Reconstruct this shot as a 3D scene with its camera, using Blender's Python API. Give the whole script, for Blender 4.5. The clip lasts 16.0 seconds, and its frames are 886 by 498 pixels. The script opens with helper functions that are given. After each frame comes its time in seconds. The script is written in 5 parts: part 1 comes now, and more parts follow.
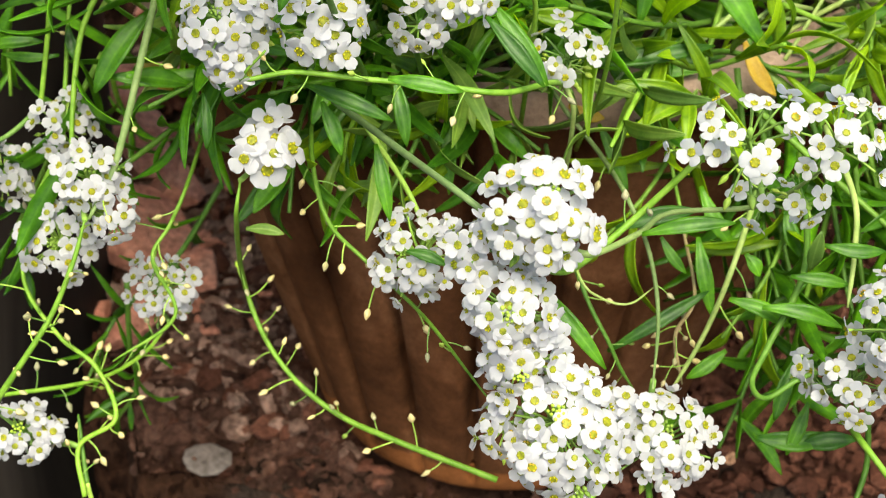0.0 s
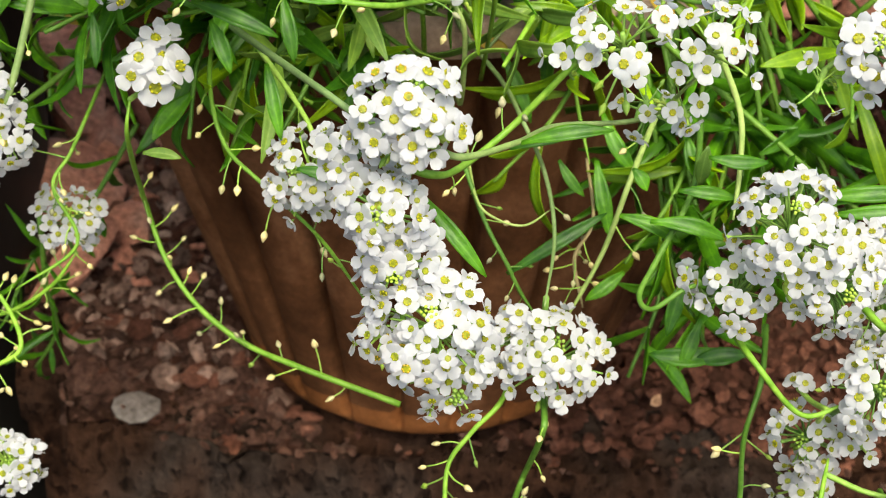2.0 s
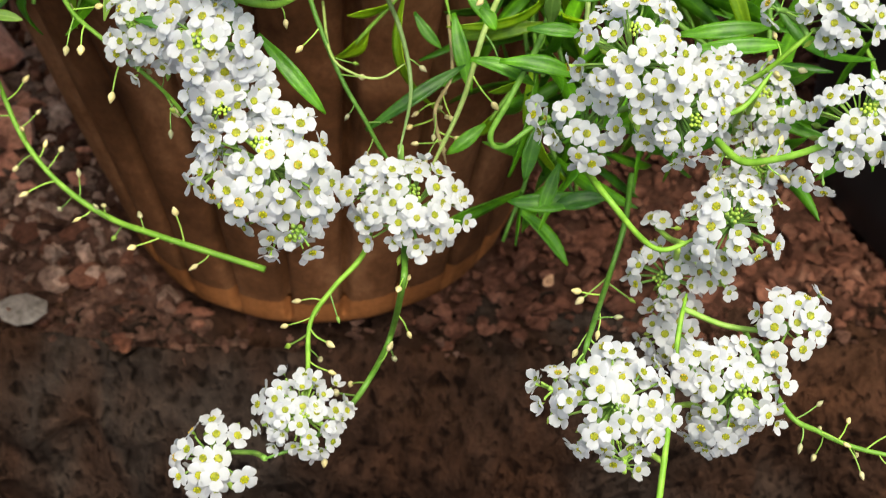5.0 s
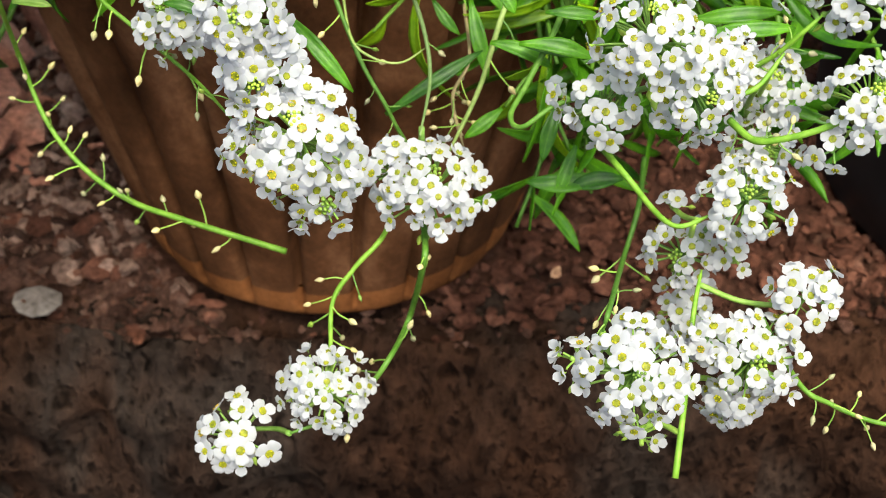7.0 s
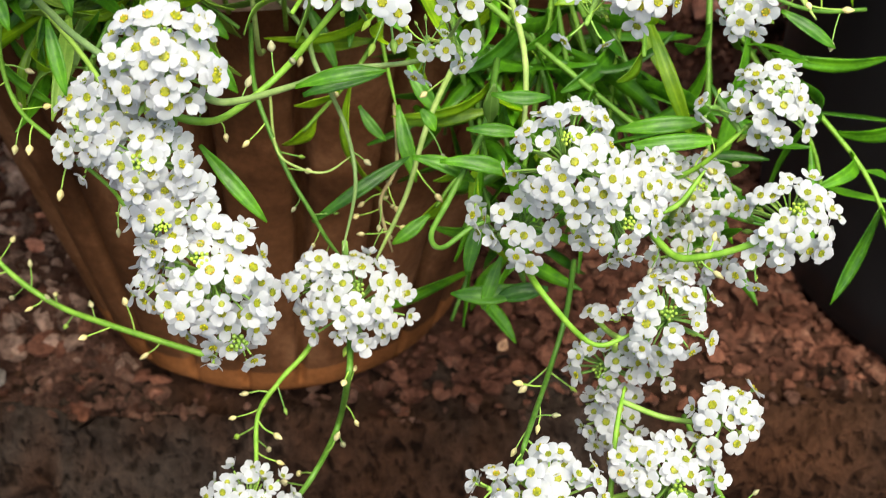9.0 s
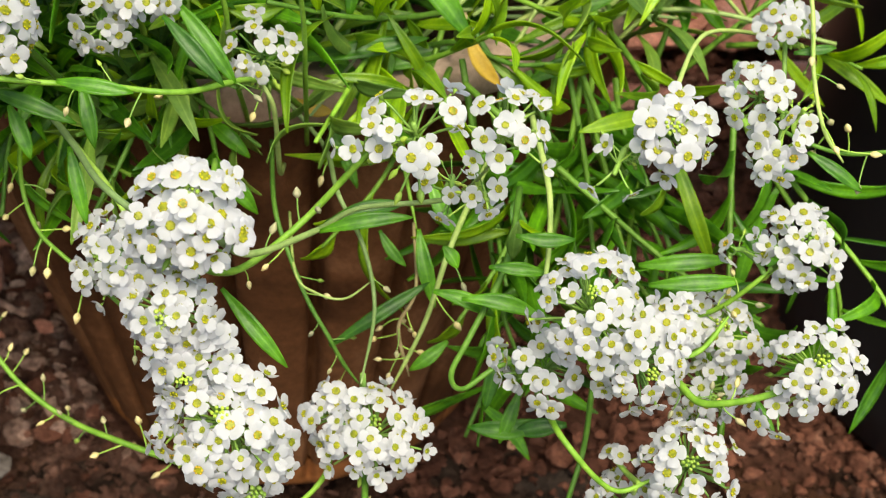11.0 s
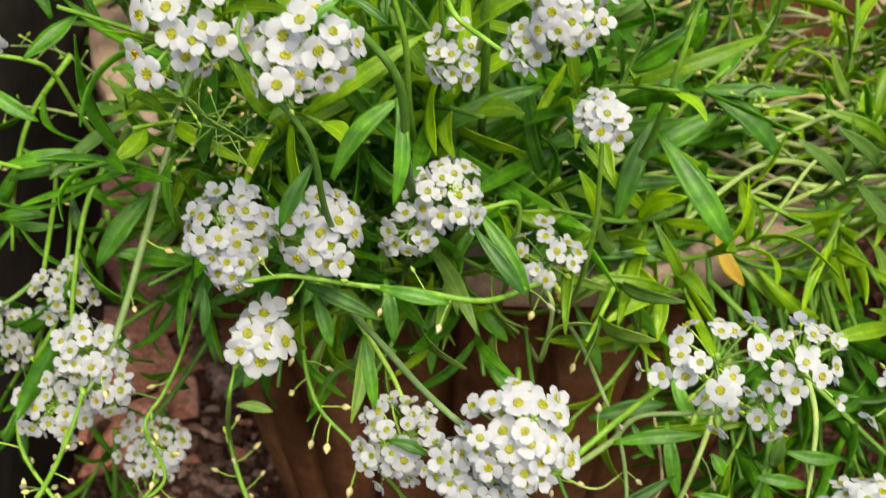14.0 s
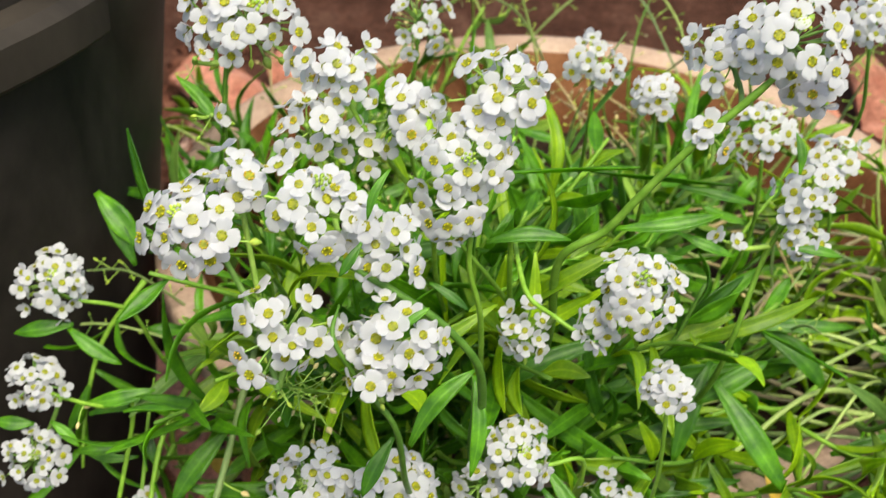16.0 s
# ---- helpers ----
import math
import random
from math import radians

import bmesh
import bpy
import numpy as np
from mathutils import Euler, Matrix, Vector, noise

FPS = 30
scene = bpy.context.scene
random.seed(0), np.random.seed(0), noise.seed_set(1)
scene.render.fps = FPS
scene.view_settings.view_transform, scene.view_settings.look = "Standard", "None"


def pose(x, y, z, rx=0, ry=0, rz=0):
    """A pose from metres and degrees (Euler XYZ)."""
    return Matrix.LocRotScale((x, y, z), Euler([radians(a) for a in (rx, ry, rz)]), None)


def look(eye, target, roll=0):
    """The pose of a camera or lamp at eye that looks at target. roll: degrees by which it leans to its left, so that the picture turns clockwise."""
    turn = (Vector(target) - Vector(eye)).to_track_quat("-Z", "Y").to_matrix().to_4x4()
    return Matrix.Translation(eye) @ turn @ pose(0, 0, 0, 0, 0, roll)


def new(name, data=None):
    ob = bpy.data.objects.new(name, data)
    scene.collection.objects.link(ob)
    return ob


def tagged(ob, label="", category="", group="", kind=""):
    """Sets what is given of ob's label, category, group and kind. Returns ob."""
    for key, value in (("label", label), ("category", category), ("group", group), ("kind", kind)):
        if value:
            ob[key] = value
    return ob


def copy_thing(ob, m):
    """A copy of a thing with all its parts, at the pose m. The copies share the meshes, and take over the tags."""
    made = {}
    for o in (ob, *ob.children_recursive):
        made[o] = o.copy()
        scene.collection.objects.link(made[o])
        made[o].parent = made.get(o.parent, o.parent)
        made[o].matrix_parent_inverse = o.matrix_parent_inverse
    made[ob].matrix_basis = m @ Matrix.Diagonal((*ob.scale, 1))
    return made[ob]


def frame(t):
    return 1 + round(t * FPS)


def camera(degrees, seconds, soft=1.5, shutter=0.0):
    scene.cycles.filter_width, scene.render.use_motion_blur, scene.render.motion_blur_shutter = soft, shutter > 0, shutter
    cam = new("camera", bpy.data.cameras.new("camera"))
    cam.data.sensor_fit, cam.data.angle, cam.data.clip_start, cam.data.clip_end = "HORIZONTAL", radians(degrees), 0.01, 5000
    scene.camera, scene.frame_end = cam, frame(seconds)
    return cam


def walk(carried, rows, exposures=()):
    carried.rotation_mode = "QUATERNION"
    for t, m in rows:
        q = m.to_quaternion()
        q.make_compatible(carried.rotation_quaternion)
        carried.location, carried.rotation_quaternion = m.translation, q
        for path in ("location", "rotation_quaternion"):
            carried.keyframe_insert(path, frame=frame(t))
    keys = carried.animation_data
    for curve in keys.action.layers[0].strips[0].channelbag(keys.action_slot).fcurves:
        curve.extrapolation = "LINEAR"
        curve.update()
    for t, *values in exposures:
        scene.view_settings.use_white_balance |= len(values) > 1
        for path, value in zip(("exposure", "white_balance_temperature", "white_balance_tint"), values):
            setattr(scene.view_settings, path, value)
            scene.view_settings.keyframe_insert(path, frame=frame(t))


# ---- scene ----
# ---- camera ----
cam = camera(34.0, 16.0, soft=0.9, shutter=0.4)
cam.data.dof.use_dof, cam.data.dof.focus_distance, cam.data.dof.aperture_fstop = True, 0.325, 36.0
walk(
    cam,
    [
        (0.0, look((0.0034, -0.0028, 0.4628), (0.0069, 0.2950, 0.1958), 0.38)),
        (0.5, look((0.0052, -0.0081, 0.4603), (0.0099, 0.2897, 0.1933), 0.41)),
        (1.0, look((0.0121, -0.0122, 0.4571), (0.0175, 0.2856, 0.1901), 0.46)),
        (1.5, look((0.0198, -0.0166, 0.4549), (0.0259, 0.2808, 0.1875), 0.41)),
        (2.0, look((0.0264, -0.0173, 0.4507), (0.0347, 0.2788, 0.1818), 0.49)),
        (2.5, look((0.0269, -0.0133, 0.4500), (0.0378, 0.2805, 0.1788), 0.60)),
        (3.0, look((0.0327, -0.0083, 0.4477), (0.0488, 0.2829, 0.1739), 0.94)),
        (3.5, look((0.0393, -0.0067, 0.4432), (0.0595, 0.2810, 0.1660), 1.03)),
        (4.0, look((0.0420, -0.0127, 0.4395), (0.0641, 0.2731, 0.1605), 0.95)),
        (4.5, look((0.0436, -0.0217, 0.4340), (0.0668, 0.2636, 0.1546), 0.68)),
        (5.0, look((0.0490, -0.0310, 0.4285), (0.0721, 0.2543, 0.1490), 0.33)),
        (5.2, look((0.0489, -0.0340, 0.4276), (0.0715, 0.2515, 0.1482), 0.25)),
        (7.3, look((0.0397, -0.0433, 0.4283), (0.0664, 0.2446, 0.1519), 0.70)),
        (7.5, look((0.0425, -0.0397, 0.4305), (0.0697, 0.2479, 0.1539), 0.78)),
        (8.0, look((0.0493, -0.0348, 0.4355), (0.0789, 0.2533, 0.1596), 0.70)),
        (8.2, look((0.0522, -0.0332, 0.4384), (0.0818, 0.2549, 0.1625), 0.56)),
        (10.3, look((0.0592, -0.0087, 0.4587), (0.0926, 0.2811, 0.1851), 1.71)),
        (10.5, look((0.0581, -0.0073, 0.4605), (0.0913, 0.2842, 0.1887), 1.91)),
        (11.0, look((0.0539, -0.0024, 0.4652), (0.0846, 0.2915, 0.1956), 2.11)),
        (11.5, look((0.0508, -0.0045, 0.4705), (0.0794, 0.2926, 0.2041), 1.90)),
        (12.0, look((0.0477, -0.0113, 0.4715), (0.0729, 0.2884, 0.2078), 1.79)),
        (12.5, look((0.0354, -0.0170, 0.4691), (0.0579, 0.2850, 0.2078), 2.17)),
        (13.0, look((0.0234, -0.0119, 0.4775), (0.0431, 0.2942, 0.2207), 2.74)),
        (13.5, look((0.0090, -0.0067, 0.4877), (0.0221, 0.3021, 0.2339), 2.75)),
        (14.0, look((-0.0003, 0.0031, 0.5008), (0.0102, 0.3130, 0.2481), 3.20)),
        (14.5, look((-0.0121, 0.0066, 0.5086), (-0.0044, 0.3247, 0.2662), 2.88)),
        (15.0, look((-0.0197, 0.0111, 0.5224), (-0.0138, 0.3321, 0.2839), 3.14)),
        (15.5, look((-0.0211, 0.0139, 0.5388), (-0.0191, 0.3353, 0.3007), 2.68)),
        (16.0, look((-0.0176, 0.0128, 0.5447), (-0.0117, 0.3398, 0.3144), 3.09)),
    ],
    [(0, 1.57, 7250, 1), (2, 1.46, 7200, 1), (5, 1.45, 7000, 0), (7.3, 1.56, 6850, 0), (8.2, 1.52, 6850, 0), (10.4, 1.42, 7200, 1), (11, 1.33, 7300, 1), (13, 1.35, 7250, 2), (14, 1.27, 7350, 2), (14.5, 1.5, 7350, 2), (15, 1.42, 7200, 2), (16, 1.27, 7100, 2)],
)

# ---- daylight: bright hazy sky, soft sun from above and the camera's right ----
world = bpy.data.worlds.new("sky")
scene.world = world
world.use_nodes = True
sky = world.node_tree.nodes.new("ShaderNodeTexSky")
sky.sky_type, sky.sun_disc = "NISHITA", False
SUN_HEIGHT, SUN_TURN = radians(64), radians(164)
sky.sun_elevation, sky.sun_rotation = SUN_HEIGHT, SUN_TURN
sky.air_density, sky.dust_density, sky.ozone_density = 1.0, 3.0, 1.0
back = world.node_tree.nodes["Background"]
back.inputs["Strength"].default_value = 0.1
world.node_tree.links.new(sky.outputs[0], back.inputs["Color"])
sun_data = bpy.data.lights.new("sun", "SUN")
sun_data.energy, sun_data.angle, sun_data.color = 2.4, radians(36), (1.0, 0.95, 0.87)
sun = new("sun", sun_data)
away = Vector((math.sin(SUN_TURN) * math.cos(SUN_HEIGHT), math.cos(SUN_TURN) * math.cos(SUN_HEIGHT), math.sin(SUN_HEIGHT)))
sun.matrix_basis = look(away * 3, (0, 0, 0))

# ---- materials ----
def material(name, rough=0.6, spec=0.3):
    m = bpy.data.materials.new(name)
    m.use_nodes = True
    b = m.node_tree.nodes["Principled BSDF"]
    b.inputs["Roughness"].default_value = rough
    b.inputs["Specular IOR Level"].default_value = spec
    return m, m.node_tree, b


def add(tree, kind, **values):
    n = tree.nodes.new(kind)
    for k, v in values.items():
        n.inputs[k].default_value = v
    return n


def noise_ramp(tree, stops, scale, detail=4.0, rough=0.6, coords=None, distortion=0.0):
    tex = add(tree, "ShaderNodeTexNoise", Scale=scale, Detail=detail, Roughness=rough, Distortion=distortion)
    if coords is not None:
        tree.links.new(coords, tex.inputs["Vector"])
    ramp = tree.nodes.new("ShaderNodeValToRGB")
    els = ramp.color_ramp.elements
    while len(els) < len(stops):
        els.new(0.5)
    for el, (p, c) in zip(els, stops):
        el.position, el.color = p, (*c, 1)
    tree.links.new(tex.outputs["Fac"], ramp.inputs["Fac"])
    return tex, ramp


def coords(tree, which="Object"):
    return tree.nodes.new("ShaderNodeTexCoord").outputs[which]


def geo_position(tree):
    return tree.nodes.new("ShaderNodeNewGeometry").outputs["Position"]


def mixed(tree, a, b, fac, mode="MIX"):
    n = tree.nodes.new("ShaderNodeMix")
    n.data_type, n.blend_type = "RGBA", mode
    for sock, v in ((n.inputs["Factor"], fac), (n.inputs["A"], a), (n.inputs["B"], b)):
        if isinstance(v, bpy.types.NodeSocket):
            tree.links.new(v, sock)
        elif isinstance(v, (int, float)):
            sock.default_value = v
        else:
            sock.default_value = (*v, 1)
    return n.outputs["Result"]


def bumped(tree, bsdf, height, strength, distance=0.001):
    n = tree.nodes.new("ShaderNodeBump")
    n.inputs["Strength"].default_value, n.inputs["Distance"].default_value = strength, distance
    tree.links.new(height, n.inputs["Height"])
    tree.links.new(n.outputs["Normal"], bsdf.inputs["Normal"])


def thin(tree, bsdf, colour, amount):
    """Lets part of the light through, as petals and leaves do."""
    t = tree.nodes.new("ShaderNodeBsdfTranslucent")
    if isinstance(colour, bpy.types.NodeSocket):
        tree.links.new(colour, t.inputs["Color"])
    else:
        t.inputs["Color"].default_value = (*colour, 1)
    m = tree.nodes.new("ShaderNodeMixShader")
    m.inputs[0].default_value = amount
    tree.links.new(bsdf.outputs[0], m.inputs[1])
    tree.links.new(t.outputs[0], m.inputs[2])
    tree.links.new(m.outputs[0], tree.nodes["Material Output"].inputs["Surface"])


def random_value(tree):
    return tree.nodes.new("ShaderNodeObjectInfo").outputs["Random"]


def green(name, dark, light, rough, through_amount, scale=160.0, veined=False):
    """Plant tissue: mottled, each piece a little different; leaves get a pale midrib and let yellower light through."""
    m, t, b = material(name, rough, 0.45 if veined else 0.3)
    tex, ramp = noise_ramp(t, [(0.3, dark), (0.7, light)], scale, 3.0, coords=geo_position(t))
    r = t.nodes.new("ShaderNodeValToRGB")
    r.color_ramp.elements[0].color = (0.5, 0.58, 0.66, 1)
    r.color_ramp.elements[1].color = (1.45, 1.32, 1.1, 1)
    t.links.new(random_value(t), r.inputs["Fac"])
    col = mixed(t, ramp.outputs["Color"], r.outputs["Color"], 1.0, "MULTIPLY")
    if veined:
        split = t.nodes.new("ShaderNodeSeparateXYZ")
        t.links.new(coords(t, "UV"), split.inputs[0])
        off = t.nodes.new("ShaderNodeMath")
        off.operation = "SUBTRACT"
        off.inputs[1].default_value = 0.5
        t.links.new(split.outputs["Y"], off.inputs[0])
        away_ = t.nodes.new("ShaderNodeMath")
        away_.operation = "ABSOLUTE"
        t.links.new(off.outputs[0], away_.inputs[0])
        rib = t.nodes.new("ShaderNodeValToRGB")
        els = rib.color_ramp.elements
        els[0].position, els[0].color = 0.03, (1.4, 1.25, 1.5, 1)
        els[1].position, els[1].color = 0.08, (1, 1, 1, 1)
        for pos, c in ((0.43, (1, 1, 1, 1)), (0.49, (1.35, 1.25, 1.3, 1))):
            els.new(pos).color = c
        t.links.new(away_.outputs[0], rib.inputs["Fac"])
        col = mixed(t, col, rib.outputs["Color"], 1.0, "MULTIPLY")
    grain, specks = noise_ramp(t, [(0.3, (0.90, 0.91, 0.90)), (0.7, (1.10, 1.09, 1.10))], 1100, 3.0, 0.7, geo_position(t))
    col = mixed(t, col, specks.outputs["Color"], 1.0, "MULTIPLY")
    t.links.new(col, b.inputs["Base Color"])
    bumped(t, b, grain.outputs["Fac"], 0.3, 0.0004)
    if through_amount:
        thin(t, b, mixed(t, col, (1.9, 1.5, 0.5), 1.0, "MULTIPLY"), through_amount)
    return m


LEAF = green("leaf_green", (0.036, 0.146, 0.008), (0.112, 0.330, 0.014), 0.38, 0.48, veined=True)
LEAF_LIGHT = green("leaf_light_green", (0.130, 0.290, 0.008), (0.265, 0.450, 0.016), 0.40, 0.45, veined=True)
LEAF_PALE = green("leaf_pale_green", (0.120, 0.250, 0.036), (0.215, 0.365, 0.065), 0.45, 0.42, veined=True)
LEAF_YELLOW = green("leaf_yellowing", (0.34, 0.22, 0.02), (0.46, 0.34, 0.05), 0.5, 0.25)
STEM = green("stem_green", (0.085, 0.205, 0.016), (0.165, 0.315, 0.040), 0.5, 0.0, 300)
STEM_PALE = green("stem_pale_green", (0.170, 0.265, 0.075), (0.265, 0.355, 0.125), 0.5, 0.0, 300)
STRAW = green("stem_straw", (0.20, 0.165, 0.085), (0.31, 0.26, 0.15), 0.6, 0.0, 300)
PEDICEL = green("pedicel_green", (0.18, 0.34, 0.05), (0.28, 0.44, 0.09), 0.5, 0.0, 300)
BUD = green("bud_green", (0.18, 0.32, 0.03), (0.34, 0.45, 0.08), 0.5, 0.0, 400)
POD = green("pod_tan", (0.36, 0.33, 0.14), (0.54, 0.46, 0.27), 0.55, 0.0, 400)


def petal_material():
    m, t, b = material("petal_white", 0.5, 0.25)
    tex, ramp = noise_ramp(t, [(0.25, (0.60, 0.60, 0.64)), (0.75, (0.70, 0.70, 0.74))], 420, 3.0, coords=geo_position(t))
    t.links.new(ramp.outputs["Color"], b.inputs["Base Color"])
    bumped(t, b, tex.outputs["Fac"], 0.2, 0.0003)
    thin(t, b, (0.68, 0.68, 0.73), 0.58)
    return m


def centre_material(name, a, c):
    m, t, b = material(name, 0.55, 0.3)
    tex, ramp = noise_ramp(t, [(0.35, a), (0.65, c)], 900, 2.0, coords=geo_position(t))
    t.links.new(ramp.outputs["Color"], b.inputs["Base Color"])
    return m


PETAL = petal_material()
CENTRE_YELLOW = centre_material("flower_centre_yellow", (0.20, 0.20, 0.006), (0.42, 0.38, 0.010))
CENTRE_GREEN = centre_material("flower_centre_green", (0.13, 0.18, 0.008), (0.30, 0.33, 0.015))
CENTRE_OLIVE = centre_material("flower_centre_olive", (0.10, 0.12, 0.006), (0.27, 0.27, 0.012))
CENTRE_OCHRE = centre_material("flower_centre_ochre", (0.36, 0.22, 0.02), (0.52, 0.36, 0.03))


def terracotta(name, dark, mid, light):
    m, t, b = material(name, 0.9, 0.05)
    p = geo_position(t)
    tex, ramp = noise_ramp(t, [(0.3, dark), (0.5, mid), (0.72, light)], 20, 6.0, 0.62, p, 0.4)
    fine, ramp2 = noise_ramp(t, [(0.3, (0.72, 0.70, 0.68)), (0.7, (1.1, 1.08, 1.05))], 420, 4.0, 0.7, p)
    col = mixed(t, ramp.outputs["Color"], ramp2.outputs["Color"], 1.0, "MULTIPLY")
    t.links.new(col, b.inputs["Base Color"])
    bumped(t, b, fine.outputs["Fac"], 0.5, 0.0012)
    return m


# body tone is darkened to hold the shade of the overhanging foliage
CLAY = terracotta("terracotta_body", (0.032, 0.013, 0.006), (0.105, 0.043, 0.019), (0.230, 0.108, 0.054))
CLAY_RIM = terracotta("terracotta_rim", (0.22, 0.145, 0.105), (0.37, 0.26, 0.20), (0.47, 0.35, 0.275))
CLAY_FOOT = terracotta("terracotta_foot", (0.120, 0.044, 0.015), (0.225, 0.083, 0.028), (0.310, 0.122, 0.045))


def stony(name, stops, scale, bump, fine=300.0, per_piece=True):
    m, t, b = material(name, 0.95, 0.05)
    p = geo_position(t)
    tex, ramp = noise_ramp(t, stops, scale, 6.0, 0.65, p, 0.3)
    f, ramp2 = noise_ramp(t, [(0.34, (0.42, 0.40, 0.39)), (0.5, (0.80, 0.79, 0.78)), (0.68, (1.25, 1.22, 1.20))], fine, 6.0, 0.72, p)
    col = mixed(t, ramp.outputs["Color"], ramp2.outputs["Color"], 1.0, "MULTIPLY")
    if per_piece:
        r = t.nodes.new("ShaderNodeValToRGB")
        r.color_ramp.elements[0].color = (0.46, 0.45, 0.45, 1)
        r.color_ramp.elements[1].color = (1.35, 1.33, 1.31, 1)
        t.links.new(t.nodes.new("ShaderNodeNewGeometry").outputs["Random Per Island"], r.inputs["Fac"])
        col = mixed(t, col, r.outputs["Color"], 1.0, "MULTIPLY")
    t.links.new(col, b.inputs["Base Color"])
    bumped(t, b, f.outputs["Fac"], bump, 0.009)
    return m


EARTH = stony("earth", [(0.3, (0.0563, 0.0229, 0.0150)), (0.55, (0.1153, 0.0510, 0.0343)), (0.75, (0.1910, 0.1021, 0.0730))], 22, 0.9, 260, False)


def pitted(name):
    """Old rammed earth: grey and rusty patches, peppered with dark pores of several sizes."""
    m, t, b = material(name, 0.95, 0.05)
    squeeze = add(t, "ShaderNodeVectorMath")
    squeeze.operation = "MULTIPLY"
    squeeze.inputs[1].default_value = (1.0, 1.0, 0.5)
    t.links.new(geo_position(t), squeeze.inputs[0])
    p = squeeze.outputs[0]
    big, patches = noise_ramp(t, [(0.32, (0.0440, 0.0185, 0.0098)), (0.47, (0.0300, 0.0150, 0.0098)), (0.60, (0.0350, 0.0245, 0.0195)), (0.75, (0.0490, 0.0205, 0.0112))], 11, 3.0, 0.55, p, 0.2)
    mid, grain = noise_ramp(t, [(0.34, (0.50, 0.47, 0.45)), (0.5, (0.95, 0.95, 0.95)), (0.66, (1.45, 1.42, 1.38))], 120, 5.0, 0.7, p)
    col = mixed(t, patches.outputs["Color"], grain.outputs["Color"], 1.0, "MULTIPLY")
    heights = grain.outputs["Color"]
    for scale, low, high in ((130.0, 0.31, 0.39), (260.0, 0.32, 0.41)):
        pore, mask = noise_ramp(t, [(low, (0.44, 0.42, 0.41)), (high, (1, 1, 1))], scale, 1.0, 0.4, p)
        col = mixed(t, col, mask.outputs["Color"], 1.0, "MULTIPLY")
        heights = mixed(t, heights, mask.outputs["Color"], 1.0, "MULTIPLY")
    t.links.new(col, b.inputs["Base Color"])
    bumped(t, b, heights, 0.9, 0.003)
    return m


# overall tone kept dark: the upright side's shade is in this colour
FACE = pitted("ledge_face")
CLOD = stony("earth_clods", [(0.3, (0.066, 0.031, 0.022)), (0.55, (0.145, 0.073, 0.053)), (0.75, (0.260, 0.165, 0.132))], 50, 0.8)
GRAVEL = stony("gravel", [(0.3, (0.0938, 0.0359, 0.0230)), (0.55, (0.1601, 0.0672, 0.0451)), (0.75, (0.2502, 0.1334, 0.0957))], 60, 0.6)
BRICK_RED = stony("red_brick_lumps", [(0.3, (0.45, 0.17, 0.115)), (0.55, (0.60, 0.27, 0.19)), (0.75, (0.72, 0.42, 0.32))], 40, 0.6, 300, False)
SOIL = stony("potting_soil", [(0.3, (0.045, 0.028, 0.018)), (0.6, (0.09, 0.058, 0.038)), (0.8, (0.15, 0.10, 0.07))], 60, 1.0, 400, False)


def plastic(name, a, c, rough):
    m, t, b = material(name, rough, 0.2)
    scaled = add(t, "ShaderNodeVectorMath", )
    scaled.operation = "MULTIPLY"
    scaled.inputs[1].default_value = (1.0, 1.0, 0.35)
    t.links.new(geo_position(t), scaled.inputs[0])
    tex, ramp = noise_ramp(t, [(0.36, a), (0.62, c)], 9, 8.0, 0.72, scaled.outputs[0], 0.8)
    t.links.new(ramp.outputs["Color"], b.inputs["Base Color"])
    bumped(t, b, tex.outputs["Fac"], 0.15, 0.002)
    return m


BLACK = plastic("black_plastic", (0.007, 0.007, 0.008), (0.014, 0.014, 0.016), 0.5)
# near-black bucket wall: its shade is in the colour, with random paler streaks
GREY = plastic("shaded_grey_plastic", (0.0028, 0.0024, 0.0022), (0.034, 0.028, 0.024), 0.6)
GREY_RIM = plastic("hoop_grey_plastic", (0.010, 0.008, 0.007), (0.036, 0.029, 0.023), 0.6)


# ---- building helpers ----
def mesh_of(bm, name, materials, smooth=True):
    me = bpy.data.meshes.new(name)
    bm.normal_update()
    bm.to_mesh(me)
    bm.free()
    for m in materials if isinstance(materials, (list, tuple)) else [materials]:
        me.materials.append(m)
    if smooth:
        me.polygons.foreach_set("use_smooth", [True] * len(me.polygons))
    return me


def part(name, me, parent, label="", m=None):
    """Links a mesh as one object under a thing or a part; m is its pose in the parent's frame."""
    ob = new(name, me)
    ob.parent = parent
    if m is not None:
        ob.matrix_basis = m
    return tagged(ob, label)


def spline(pts, steps=8):
    """A smooth path through control points."""
    p = [Vector(q) for q in pts]
    if len(p) == 2:
        return [p[0].lerp(p[1], i / steps) for i in range(steps + 1)]
    p = [2 * p[0] - p[1]] + p + [2 * p[-1] - p[-2]]
    out = []
    for i in range(1, len(p) - 2):
        a, b, c, d = p[i - 1 : i + 3]
        for k in range(steps):
            u = k / steps
            out.append(0.5 * (2 * b + (c - a) * u + (2 * a - 5 * b + 4 * c - d) * u * u + (3 * b - a - 3 * c + d) * u**3))
    return out + [p[-2]]


